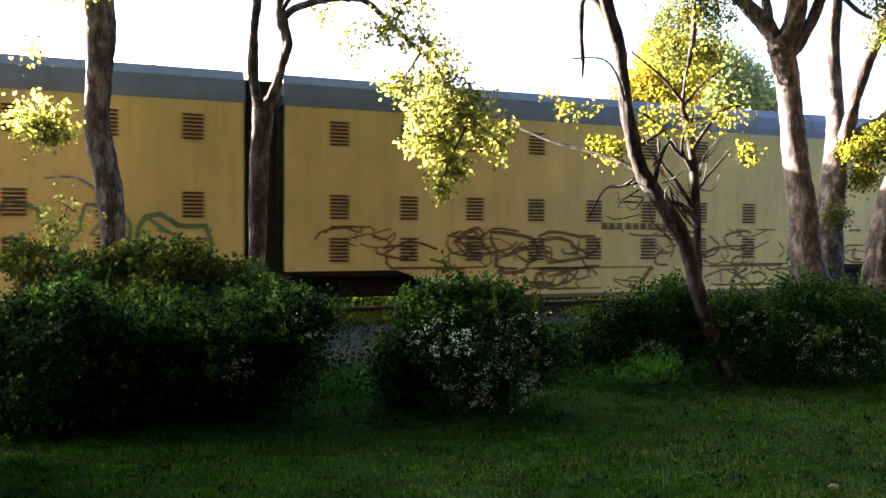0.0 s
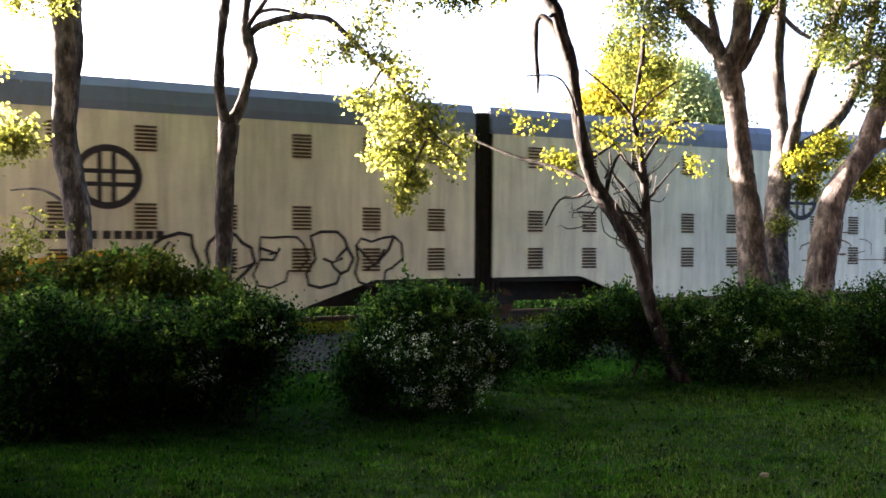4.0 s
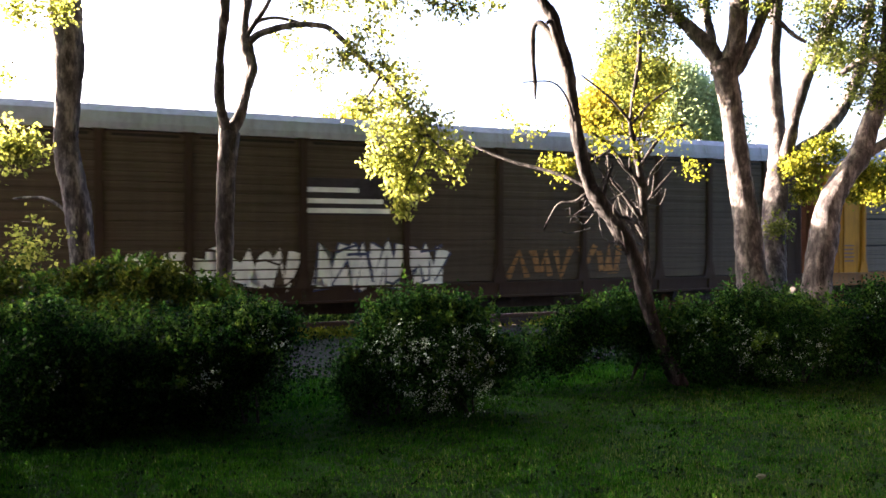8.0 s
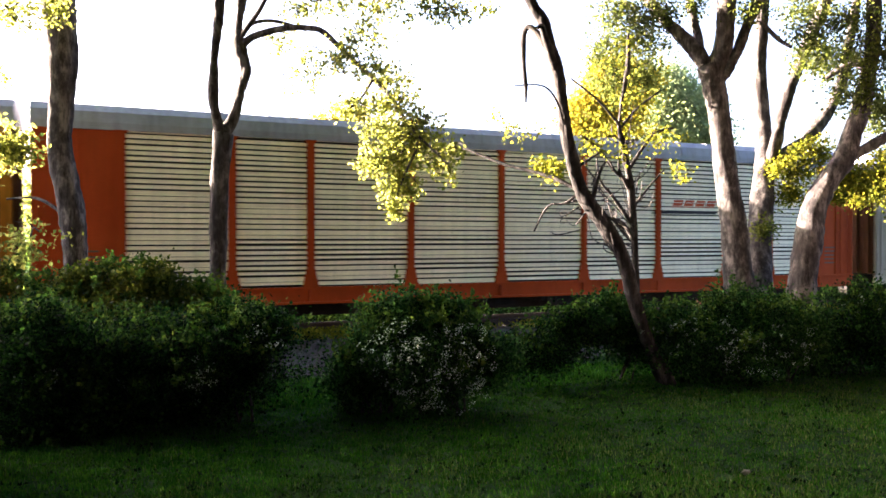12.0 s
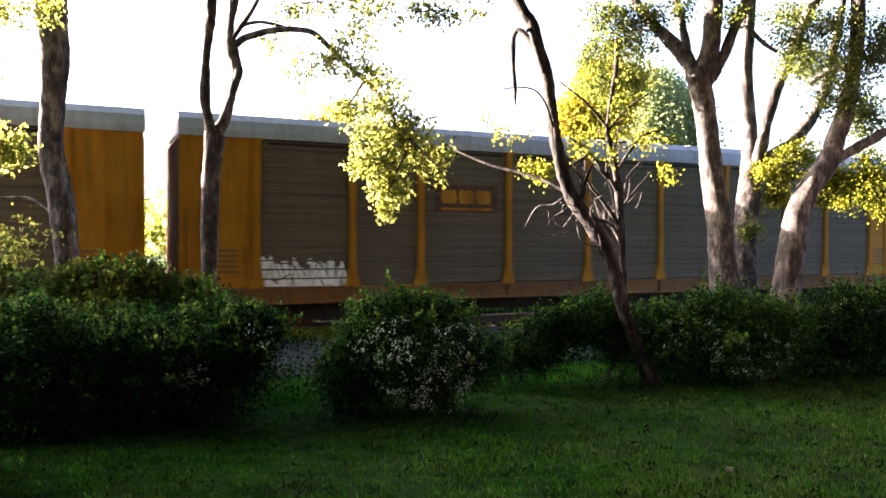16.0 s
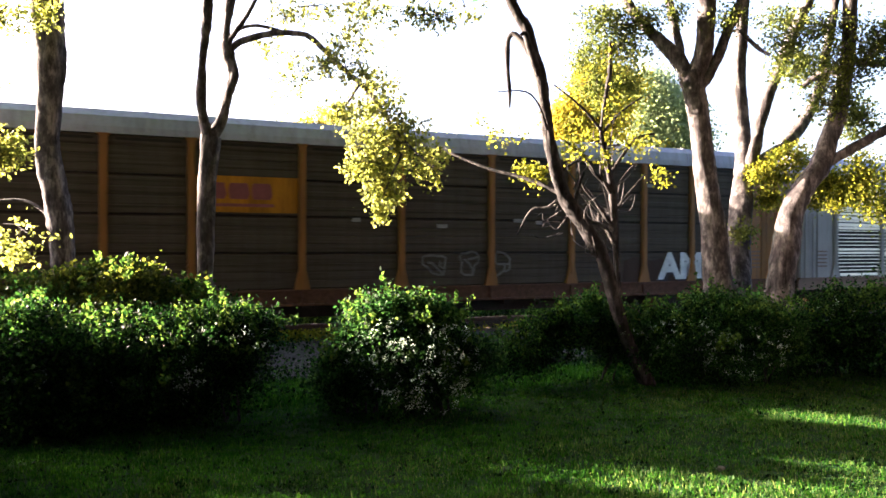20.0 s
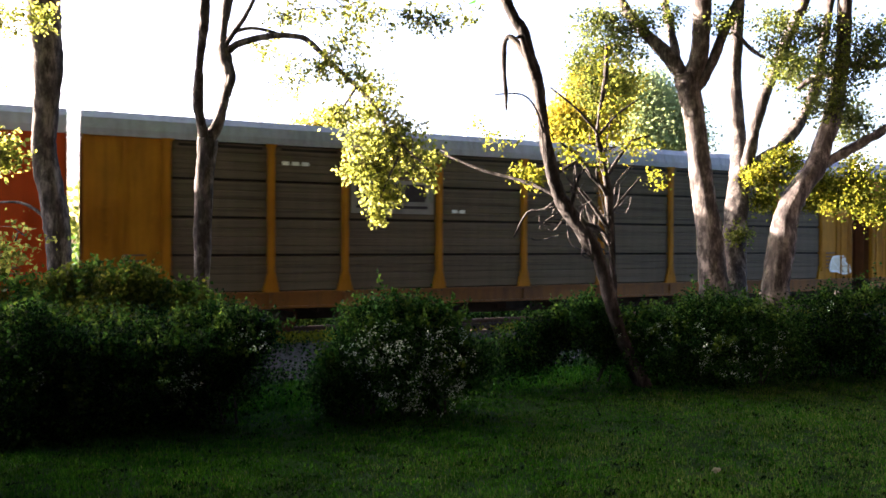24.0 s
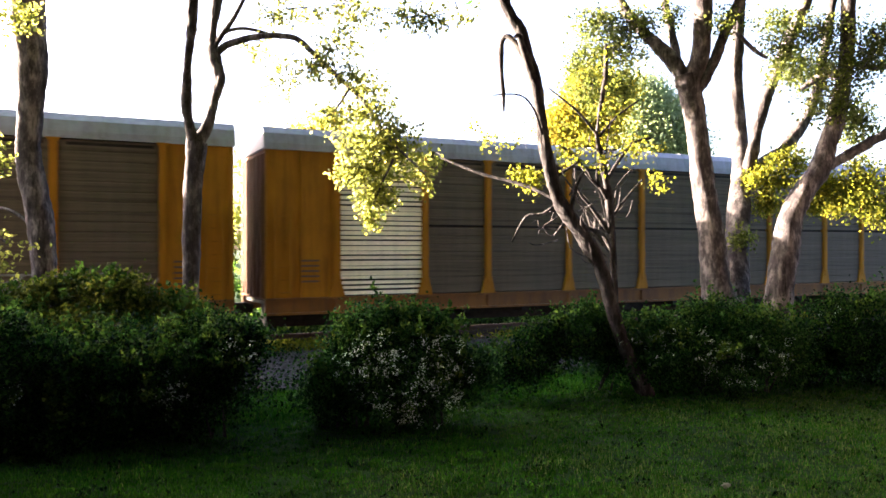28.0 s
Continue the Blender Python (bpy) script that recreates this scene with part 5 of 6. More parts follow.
# stems and leaf masses lie along camera sight lines, placed to fit its view
tree("grey-barked maple with a straight trunk", [
    [(-6.56, 14.25, -1.05, 0.263), (-6.6, 14.25, 0.17, 0.225), (-6.62, 14.25, 1.4, 0.216), (-6.69, 14.25, 2.21, 0.225), (-6.84, 14.25, 2.92, 0.21), (-6.9, 14.25, 3.43, 0.195), (-6.86, 14.25, 3.94, 0.2), (-6.83, 14.25, 4.75, 0.235), (-6.86, 14.25, 5.37, 0.26), (-6.89, 14.25, 5.98, 0.275), (-6.88, 14.25, 7.5, 0.206), (-6.96, 14.25, 10.25, 0.15)],
    [(-6.72, 14.25, 1.95, 0.041), (-7.04, 14.37, 2.23, 0.033), (-7.48, 14.51, 2.42, 0.026), (-8.09, 14.67, 2.41, 0.016)],
    [(-6.78, 14.25, 6.59, 0.112), (-7, 13.92, 7.17, 0.082), (-7.35, 13.46, 7.86, 0.053)],
    [(-6.84, 14.25, 2.82, 0.065), (-6.95, 14.36, 2.53, 0.047), (-6.97, 14.48, 2.2, 0.032)]],
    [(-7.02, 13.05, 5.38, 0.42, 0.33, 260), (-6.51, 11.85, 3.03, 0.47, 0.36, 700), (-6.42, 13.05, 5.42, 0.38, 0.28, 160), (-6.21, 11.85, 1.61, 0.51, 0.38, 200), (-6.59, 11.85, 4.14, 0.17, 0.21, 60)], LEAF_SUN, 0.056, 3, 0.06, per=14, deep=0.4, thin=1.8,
    high=[(-6.9, 14.25, 12.07, 4.5, 2.85, 5400), (-12.75, 12, 11.78, 4.8, 3, 4500), (-9, 7, 11.6, 5.0, 2.4, 8000), (-10, 2.0, 10.8, 5.0, 2.4, 8000), (-3.5, 3.5, 10.6, 5.0, 2.4, 8000)], twigs=1)
tree("grey-barked maple forking into two slim stems", [
    [(-3.89, 13.5, -1.12, 0.178), (-3.84, 13.5, 0.93, 0.151), (-3.83, 13.5, 1.89, 0.151), (-3.79, 13.5, 2.85, 0.151), (-3.74, 13.5, 3.48, 0.169)],
    [(-3.76, 13.5, 3.38, 0.106), (-3.83, 13.35, 3.79, 0.079), (-3.84, 13.25, 4.11, 0.079), (-3.75, 13.04, 4.68, 0.077), (-3.64, 12.86, 5.19, 0.076), (-3.58, 12.73, 5.52, 0.076), (-3.46, 12.36, 6.46, 0.065), (-3.4, 11.94, 7.83, 0.047)],
    [(-3.72, 13.5, 3.45, 0.106), (-3.58, 13.6, 3.78, 0.089), (-3.47, 13.75, 4.35, 0.082), (-3.43, 13.82, 4.62, 0.09), (-3.56, 13.92, 4.98, 0.119), (-3.61, 14.03, 5.41, 0.074), (-3.58, 14.17, 5.95, 0.084), (-3.5, 14.44, 7.07, 0.076), (-3.58, 14.98, 9.4, 0.059)],
    [(-3.56, 13.92, 5.03, 0.07), (-3.34, 13.87, 5.19, 0.065), (-3.02, 13.8, 5.28, 0.059), (-2.64, 13.72, 5.32, 0.054), (-2.33, 13.65, 5.3, 0.049), (-2.06, 13.59, 5.22, 0.049), (-1.76, 13.51, 4.94, 0.048), (-1.38, 13.4, 4.56, 0.044), (-1.11, 13.32, 4.31, 0.042), (-0.87, 13.24, 4.04, 0.038), (-0.65, 13.14, 3.65, 0.037), (-0.41, 13.05, 3.28, 0.028), (-0.59, 12.93, 2.8, 0.019), (-0.77, 12.82, 2.33, 0.014)],
    [(-3.53, 14.03, 5.33, 0.04), (-3.37, 14.1, 5.5, 0.035), (-3.1, 14.18, 5.57, 0.03), (-2.78, 14.28, 5.53, 0.03), (-2.48, 14.37, 5.45, 0.025)],
    [(-3.57, 13.92, 5.16, 0.046), (-3.4, 13.85, 5.38, 0.045), (-3.17, 13.75, 5.65, 0.039), (-2.85, 13.59, 6.16, 0.029)],
    [(-1.18, 13.32, 4.35, 0.028), (-1.39, 13.46, 4.06, 0.02), (-1.58, 13.55, 3.92, 0.015)],
    [(-0.65, 13.14, 3.62, 0.028), (-0.22, 12.82, 3.16, 0.019), (0.14, 12.55, 2.81, 0.014)]],
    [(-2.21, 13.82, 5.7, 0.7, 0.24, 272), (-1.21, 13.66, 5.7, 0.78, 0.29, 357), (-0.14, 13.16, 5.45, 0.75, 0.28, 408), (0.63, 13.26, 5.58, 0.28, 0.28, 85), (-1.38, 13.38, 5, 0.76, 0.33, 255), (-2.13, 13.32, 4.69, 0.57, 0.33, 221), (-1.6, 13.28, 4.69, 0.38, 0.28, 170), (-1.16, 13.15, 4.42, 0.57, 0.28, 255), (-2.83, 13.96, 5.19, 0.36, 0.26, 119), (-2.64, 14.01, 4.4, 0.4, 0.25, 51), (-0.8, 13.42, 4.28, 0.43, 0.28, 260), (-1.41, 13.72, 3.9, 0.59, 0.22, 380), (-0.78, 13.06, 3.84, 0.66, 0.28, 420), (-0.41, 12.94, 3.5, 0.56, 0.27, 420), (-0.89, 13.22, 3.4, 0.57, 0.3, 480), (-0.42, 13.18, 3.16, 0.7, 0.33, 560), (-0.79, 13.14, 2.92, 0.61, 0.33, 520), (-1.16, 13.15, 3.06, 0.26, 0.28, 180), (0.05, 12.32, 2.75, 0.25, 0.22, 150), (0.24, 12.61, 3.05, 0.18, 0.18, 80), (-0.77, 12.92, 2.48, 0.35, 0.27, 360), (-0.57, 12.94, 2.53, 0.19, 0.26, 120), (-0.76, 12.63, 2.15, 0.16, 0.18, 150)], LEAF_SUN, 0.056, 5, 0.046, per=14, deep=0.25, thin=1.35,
    high=[(-4.8, 16.5, 12.07, 4.2, 2.7, 4500), (-0.6, 17.25, 11.78, 4.2, 2.55, 4500), (-4, 10.5, 12.2, 5.0, 2.4, 8000), (1.5, 9.0, 10.8, 5.0, 2.4, 6300)], twigs=1)
tree("leaning dead-topped tree with a broken hanging branch", [
    [(3.92, 13.35, -1.09, 0.183), (3.8, 13.35, -0.78, 0.155), (3.59, 13.35, -0.4, 0.127), (3.38, 13.35, 0.17, 0.12), (3.2, 13.35, 0.74, 0.12), (3.01, 13.35, 1.41, 0.127), (2.77, 13.35, 1.84, 0.134), (2.49, 13.35, 2.22, 0.134), (2.3, 13.35, 2.56, 0.12), (2.16, 13.35, 3.03, 0.106), (2.06, 13.35, 3.51, 0.092), (2.01, 13.35, 3.99, 0.092), (1.93, 13.35, 4.46, 0.099), (1.82, 13.35, 4.84, 0.099), (1.68, 13.35, 5.32, 0.099), (1.49, 13.35, 5.65, 0.092), (1.11, 13.35, 6.47, 0.077)],
    [(1.89, 13.35, 4.65, 0.064), (1.77, 13.47, 4.92, 0.065), (1.61, 13.6, 5.2, 0.057), (1.48, 13.67, 5.32, 0.051), (1.41, 13.73, 5.23, 0.043), (1.4, 13.81, 5.05, 0.052), (1.43, 13.98, 4.7, 0.037), (1.47, 14.1, 4.42, 0.04), (1.49, 14.24, 4.12, 0.015)],
    [(1.92, 13.35, 4.46, 0.071), (1.69, 13.06, 4.97, 0.055), (1.61, 12.96, 5.14, 0.041), (1.53, 12.92, 5.1, 0.028)],
    [(2.3, 13.35, 2.48, 0.035), (1.95, 13.56, 2.69, 0.039), (1.54, 13.78, 2.85, 0.03), (1.06, 14.02, 3, 0.03), (0.37, 14.37, 3.32, 0.02)],
    [(2.65, 13.35, 1.98, 0.042), (2.84, 13.23, 2, 0.035), (3.01, 13.12, 1.89, 0.037), (3.11, 12.97, 1.65, 0.028)],
    [(2.35, 13.35, 2.51, 0.029), (2.09, 13.53, 2.28, 0.024), (1.81, 13.67, 2.23, 0.019), (1.6, 13.9, 1.8, 0.015)],
    [(2.06, 13.35, 3.51, 0.029), (1.88, 13.09, 3.94, 0.019), (1.62, 12.9, 4.16, 0.014), (1.14, 12.65, 4.11, 0.01)],
    [(2.2, 13.35, 2.84, 0.029), (2.45, 13.42, 3, 0.024), (2.66, 13.48, 3.14, 0.019)],
    [(2.52, 13.35, 2.25, 0.038), (2.59, 13.15, 2.73, 0.029), (2.71, 13.04, 2.96, 0.019), (2.79, 12.97, 2.81, 0.014)]],
    [(1.84, 13.87, 2.94, 0.32, 0.16, 150), (1.96, 13.66, 2.82, 0.25, 0.13, 110), (1.41, 14.52, 3.62, 0.52, 0.16, 70), (0.86, 13.96, 3.85, 0.25, 0.08, 20), (2.9, 13.02, 3.09, 0.19, 0.13, 60)], LEAF_GOLD, 0.052, 7, 0.05, 10, thin=1.8, bark=DARK_BARK, brush=[(2.9, 13.3, 1.6, 1.0, 9, -0.45, 0.3), (2.4, 13.5, 2.1, 0.55, 9, -1.9, 0.6), (2.6, 13.3, 2.4, 0.7, 6, 0.2, 0.8)])
tree("slender sapling with sparse yellow-green leaves", [
    [(3.61, 14.7, -0.4, 0.084), (3.59, 14.7, 0.86, 0.074), (3.55, 14.7, 1.7, 0.074), (3.48, 14.7, 2.65, 0.068), (3.34, 14.7, 3.38, 0.058), (3.27, 14.7, 3.85, 0.042), (3.42, 14.7, 4.85, 0.032), (3.44, 14.7, 5.48, 0.021)],
    [(3.45, 14.7, 2.7, 0.042), (3.12, 14.51, 2.94, 0.032), (2.82, 14.29, 3.28, 0.031), (2.47, 14.09, 3.51, 0.02)],
    [(3.42, 14.7, 2.91, 0.042), (3.75, 14.95, 3.36, 0.033), (4.07, 15.15, 3.7, 0.027), (4.44, 15.31, 3.81, 0.022)],
    [(3.3, 14.7, 3.75, 0.032), (2.85, 14.46, 4.18, 0.021), (2.29, 14.19, 4.54, 0.015)],
    [(3.3, 14.7, 3.75, 0.032), (3.67, 14.86, 4.15, 0.021), (4.14, 15.03, 4.49, 0.016)],
    [(3.53, 14.7, 1.91, 0.042), (3.13, 14.54, 2.43, 0.032), (2.87, 14.44, 2.73, 0.021), (2.78, 14.33, 3.13, 0.016)],
    [(3.51, 14.7, 2.23, 0.032), (3.9, 14.94, 2.67, 0.021), (4.23, 15.12, 3, 0.016)],
    [(3.48, 14.7, 2.54, 0.032), (3.23, 14.52, 2.94, 0.026), (3.23, 14.39, 3.25, 0.021)],
    [(3.54, 14.7, 1.81, 0.032), (3.25, 14.87, 1.96, 0.021), (3.14, 15.06, 2.35, 0.016)]],
    [(2.65, 14.2, 3.38, 0.45, 0.2, 130), (3.25, 14.89, 3.67, 0.43, 0.21, 100), (4.03, 14.99, 3.58, 0.43, 0.19, 110), (4.56, 15.34, 2.96, 0.24, 0.11, 70), (4.28, 15.31, 3.57, 0.27, 0.17, 60), (3.44, 14.8, 4.24, 0.63, 0.47, 60), (2.65, 14.48, 3.98, 0.41, 0.32, 40), (3.92, 14.99, 4.17, 0.33, 0.27, 36), (3.22, 14.49, 4.91, 0.52, 0.41, 40)], LEAF_GOLD, 0.055, 9, 0.055, 10, thin=1.5, bark=DARK_BARK, brush=[(3.5, 14.7, 1.7, 1.45, 14, -0.42, 0.3), (3.5, 14.7, 2.3, 1.0, 6, 0.5, 0.4), (3.45, 14.7, 3.2, 0.9, 9, 0.0, 1.1)])
tree("large multi-stemmed maple with flaking bark", [
    [(6.73, 17.25, -0.75, 0.572), (6.58, 17.25, 0.23, 0.445), (6.43, 17.25, 0.97, 0.318), (6.36, 17.25, 1.71, 0.297), (6.23, 17.25, 2.57, 0.254), (6.15, 17.25, 3.19, 0.244), (6.05, 17.25, 4.05, 0.223), (5.94, 17.25, 4.79, 0.244), (5.77, 17.25, 5.43, 0.244)],
    [(5.72, 17.25, 5.43, 0.159), (5.48, 17.42, 5.88, 0.161), (5.11, 17.64, 6.37, 0.13), (4.84, 17.79, 6.73, 0.121), (4.57, 17.97, 7.23, 0.11), (4.02, 18.38, 8.41, 0.091)],
    [(5.89, 17.25, 5.35, 0.201), (6.01, 17.11, 5.75, 0.199), (6.04, 16.93, 6.3, 0.197), (6, 16.78, 6.75, 0.196), (5.85, 16.42, 7.81, 0.171), (5.5, 15.69, 9.77, 0.116)],
    [(5.68, 17.42, 5.76, 0.096), (5.64, 17.62, 6.25, 0.097), (5.59, 17.85, 6.81, 0.088), (5.54, 18.13, 7.55, 0.078)],
    [(5.96, 17.25, 5.04, 0.123), (6.18, 17.12, 5.4, 0.11), (6.39, 16.94, 5.94, 0.104), (6.5, 16.82, 6.34, 0.114), (6.68, 16.67, 6.77, 0.113), (6.96, 16.36, 7.67, 0.081)],
    [(6.91, 17.25, -0.26, 0.318), (7.07, 17.66, 0.71, 0.283), (7.22, 18.06, 1.71, 0.277), (7.46, 18.47, 2.77, 0.249), (7.6, 18.72, 3.45, 0.218), (7.7, 19.08, 4.45, 0.176), (7.65, 19.15, 5.41, 0.164), (7.66, 19.15, 6.37, 0.153), (7.74, 19.15, 7.47, 0.141), (7.82, 19.15, 8.7, 0.118)],
    [(7.64, 18.72, 3.13, 0.15), (7.76, 18.38, 4.08, 0.135), (7.84, 18.06, 4.94, 0.133), (8.01, 17.77, 5.65, 0.131), (8.23, 17.44, 6.44, 0.128), (8.43, 17.1, 7.21, 0.105), (8.57, 16.77, 7.94, 0.083)],
    [(7.73, 18.72, 3.19, 0.173), (8.09, 18.84, 3.61, 0.174), (8.7, 19.01, 4.03, 0.163), (9.25, 19.15, 4.66, 0.153), (9.66, 19.15, 5.55, 0.118), (9.79, 19.15, 6.37, 0.105), (10, 19.15, 7.47, 0.094), (10.14, 19.15, 8.56, 0.082)],
    [(6.74, 16.82, 6.27, 0.052), (7.01, 16.61, 5.86, 0.047), (7.24, 16.46, 5.65, 0.035)]],
    [(3.98, 17.65, 6.63, 0.76, 0.5, 798), (4.38, 17.74, 6.02, 0.76, 0.5, 798), (3.7, 17.49, 5.84, 0.56, 0.56, 494), (4.83, 17.5, 6.65, 0.5, 0.38, 380), (3.84, 17.58, 5.11, 0.63, 0.5, 456), (4.49, 17.65, 5.3, 0.5, 0.38, 380), (5.61, 17.58, 6.86, 0.38, 0.32, 190), (6.49, 16.62, 6.46, 0.47, 0.3, 228), (7.16, 17.65, 1.9, 0.27, 0.23, 209), (8.07, 17.75, 6.78, 0.64, 0.38, 418), (9.41, 19.2, 5.97, 0.69, 0.55, 798)], LEAF_OLIVE, 0.056, 11, 0.065, per=14, deep=0.5, thin=2.0,
    high=[(4.8, 17.25, 12.07, 4.8, 3, 5400), (9, 18.75, 12.67, 4.5, 3, 3900), (6, 12.5, 12.0, 4.5, 2.5, 5400), (7.0, 6.0, 10.7, 5.0, 2.5, 6300), (2.5, 1.0, 10.6, 4.8, 2.3, 5700)], twigs=1)
tree("leaning maple with a sunlit pale trunk", [
    [(7.28, 16.5, -0.88, 0.374), (7.41, 16.5, 0.06, 0.311), (7.54, 16.5, 1, 0.281), (7.64, 16.5, 1.71, 0.281), (7.73, 16.5, 2.3, 0.249), (7.99, 16.5, 2.83, 0.229), (8.32, 16.5, 3.3, 0.218), (8.56, 16.5, 3.95, 0.197), (8.73, 16.5, 4.54, 0.177), (8.89, 16.5, 5.36, 0.156), (8.95, 16.5, 6.19, 0.145), (8.98, 16.5, 7.13, 0.145), (9.03, 16.5, 9.02, 0.114)],
    [(8.32, 16.5, 3.3, 0.114), (8.57, 16.4, 3.44, 0.113), (8.85, 16.28, 3.62, 0.103), (9.27, 16.1, 3.89, 0.101), (9.81, 15.85, 4.25, 0.08)],
    [(8.85, 16.5, 5.24, 0.083), (8.55, 16.72, 5.35, 0.074), (8.22, 17.02, 5.12, 0.054)],
    [(8.91, 16.5, 5.6, 0.073), (9.4, 16.33, 5.44, 0.061), (9.97, 16.12, 5.51, 0.051)]],
    [(8.39, 16.64, 6.23, 0.84, 0.53, 672), (8.75, 16.21, 5.41, 0.7, 0.52, 672), (8.58, 16.32, 4.63, 0.7, 0.41, 608), (8.14, 17.37, 5.68, 0.56, 0.49, 512), (7.76, 16.82, 6.03, 0.48, 0.36, 384), (9.21, 16.6, 4.32, 0.47, 0.47, 672), (9.42, 16.16, 5.86, 0.7, 0.7, 960)], LEAF_OLIVE, 0.056, 13, 0.065, per=14, deep=0.4, thin=2.0,
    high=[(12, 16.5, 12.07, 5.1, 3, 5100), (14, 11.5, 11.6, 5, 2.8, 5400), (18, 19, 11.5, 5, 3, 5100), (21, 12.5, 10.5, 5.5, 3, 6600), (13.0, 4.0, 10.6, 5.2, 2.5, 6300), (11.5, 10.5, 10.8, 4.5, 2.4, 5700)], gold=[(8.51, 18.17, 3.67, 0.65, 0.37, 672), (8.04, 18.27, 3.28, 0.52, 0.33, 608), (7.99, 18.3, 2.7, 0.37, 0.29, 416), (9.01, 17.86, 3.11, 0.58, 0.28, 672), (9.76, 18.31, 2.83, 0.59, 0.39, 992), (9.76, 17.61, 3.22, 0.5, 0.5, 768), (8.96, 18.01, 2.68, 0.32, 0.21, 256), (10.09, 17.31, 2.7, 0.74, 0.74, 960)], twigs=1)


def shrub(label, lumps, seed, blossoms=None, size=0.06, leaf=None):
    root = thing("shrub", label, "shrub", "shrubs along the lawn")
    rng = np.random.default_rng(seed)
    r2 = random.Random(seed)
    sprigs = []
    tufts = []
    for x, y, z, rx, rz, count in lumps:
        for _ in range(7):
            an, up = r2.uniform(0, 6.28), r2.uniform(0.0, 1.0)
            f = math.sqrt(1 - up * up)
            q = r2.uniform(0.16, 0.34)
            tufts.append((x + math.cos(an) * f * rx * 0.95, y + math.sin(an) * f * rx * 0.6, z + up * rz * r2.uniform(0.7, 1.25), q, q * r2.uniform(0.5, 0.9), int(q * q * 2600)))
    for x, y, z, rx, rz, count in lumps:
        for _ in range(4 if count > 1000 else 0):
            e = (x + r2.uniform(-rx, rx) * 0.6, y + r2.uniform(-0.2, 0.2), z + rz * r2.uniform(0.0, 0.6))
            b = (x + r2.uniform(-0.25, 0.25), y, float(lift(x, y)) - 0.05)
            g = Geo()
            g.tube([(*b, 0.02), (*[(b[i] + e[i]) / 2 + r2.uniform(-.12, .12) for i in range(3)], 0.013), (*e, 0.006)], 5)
            part("stem", g, DARK_BARK, root)
        # shoots that break the outline, coloured lighter for the light on them
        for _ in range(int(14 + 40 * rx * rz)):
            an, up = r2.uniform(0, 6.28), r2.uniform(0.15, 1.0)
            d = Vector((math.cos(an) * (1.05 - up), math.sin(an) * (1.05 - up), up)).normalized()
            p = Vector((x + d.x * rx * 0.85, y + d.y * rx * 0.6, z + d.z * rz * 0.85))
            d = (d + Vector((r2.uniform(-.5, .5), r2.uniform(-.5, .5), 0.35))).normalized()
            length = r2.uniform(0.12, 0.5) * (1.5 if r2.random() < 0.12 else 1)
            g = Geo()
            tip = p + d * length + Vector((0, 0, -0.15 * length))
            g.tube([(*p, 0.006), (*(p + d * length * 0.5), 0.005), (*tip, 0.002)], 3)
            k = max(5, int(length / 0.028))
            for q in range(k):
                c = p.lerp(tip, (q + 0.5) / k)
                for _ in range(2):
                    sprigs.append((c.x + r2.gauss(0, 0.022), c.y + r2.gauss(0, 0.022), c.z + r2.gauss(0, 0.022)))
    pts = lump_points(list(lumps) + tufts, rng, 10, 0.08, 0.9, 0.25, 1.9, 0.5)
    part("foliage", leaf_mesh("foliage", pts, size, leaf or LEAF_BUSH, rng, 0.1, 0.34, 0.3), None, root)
    young = part("lit_tone_growth", leaf_mesh("lit_tone_growth", np.array(sprigs), size * 1.15, LEAF_LIT_TONE, rng, 0.1, 0.36, 0.15), None, root)
    tagged(young, "outer shoots coloured lighter for the light on them", kind="stuff")
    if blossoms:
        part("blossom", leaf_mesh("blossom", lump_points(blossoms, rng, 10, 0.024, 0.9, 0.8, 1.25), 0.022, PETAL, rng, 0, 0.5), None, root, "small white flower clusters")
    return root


# shrub masses set and moved in depth to fit the camera's view
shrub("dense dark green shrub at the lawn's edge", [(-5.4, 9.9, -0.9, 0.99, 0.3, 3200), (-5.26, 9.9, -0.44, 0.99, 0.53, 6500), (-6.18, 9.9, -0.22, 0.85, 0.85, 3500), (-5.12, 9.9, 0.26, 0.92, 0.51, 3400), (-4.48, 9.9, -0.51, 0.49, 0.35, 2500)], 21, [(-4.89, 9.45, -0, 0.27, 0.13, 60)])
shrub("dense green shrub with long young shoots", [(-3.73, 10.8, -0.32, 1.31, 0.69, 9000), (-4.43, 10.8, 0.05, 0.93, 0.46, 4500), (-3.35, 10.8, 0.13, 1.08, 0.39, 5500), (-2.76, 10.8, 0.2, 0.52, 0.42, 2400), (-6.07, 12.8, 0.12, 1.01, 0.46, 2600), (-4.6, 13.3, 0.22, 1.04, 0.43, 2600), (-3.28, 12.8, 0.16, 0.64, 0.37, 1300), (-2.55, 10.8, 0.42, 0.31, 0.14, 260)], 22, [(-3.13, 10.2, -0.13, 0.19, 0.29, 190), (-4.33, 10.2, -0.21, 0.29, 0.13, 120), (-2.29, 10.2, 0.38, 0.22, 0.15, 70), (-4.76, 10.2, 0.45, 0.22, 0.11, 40)])
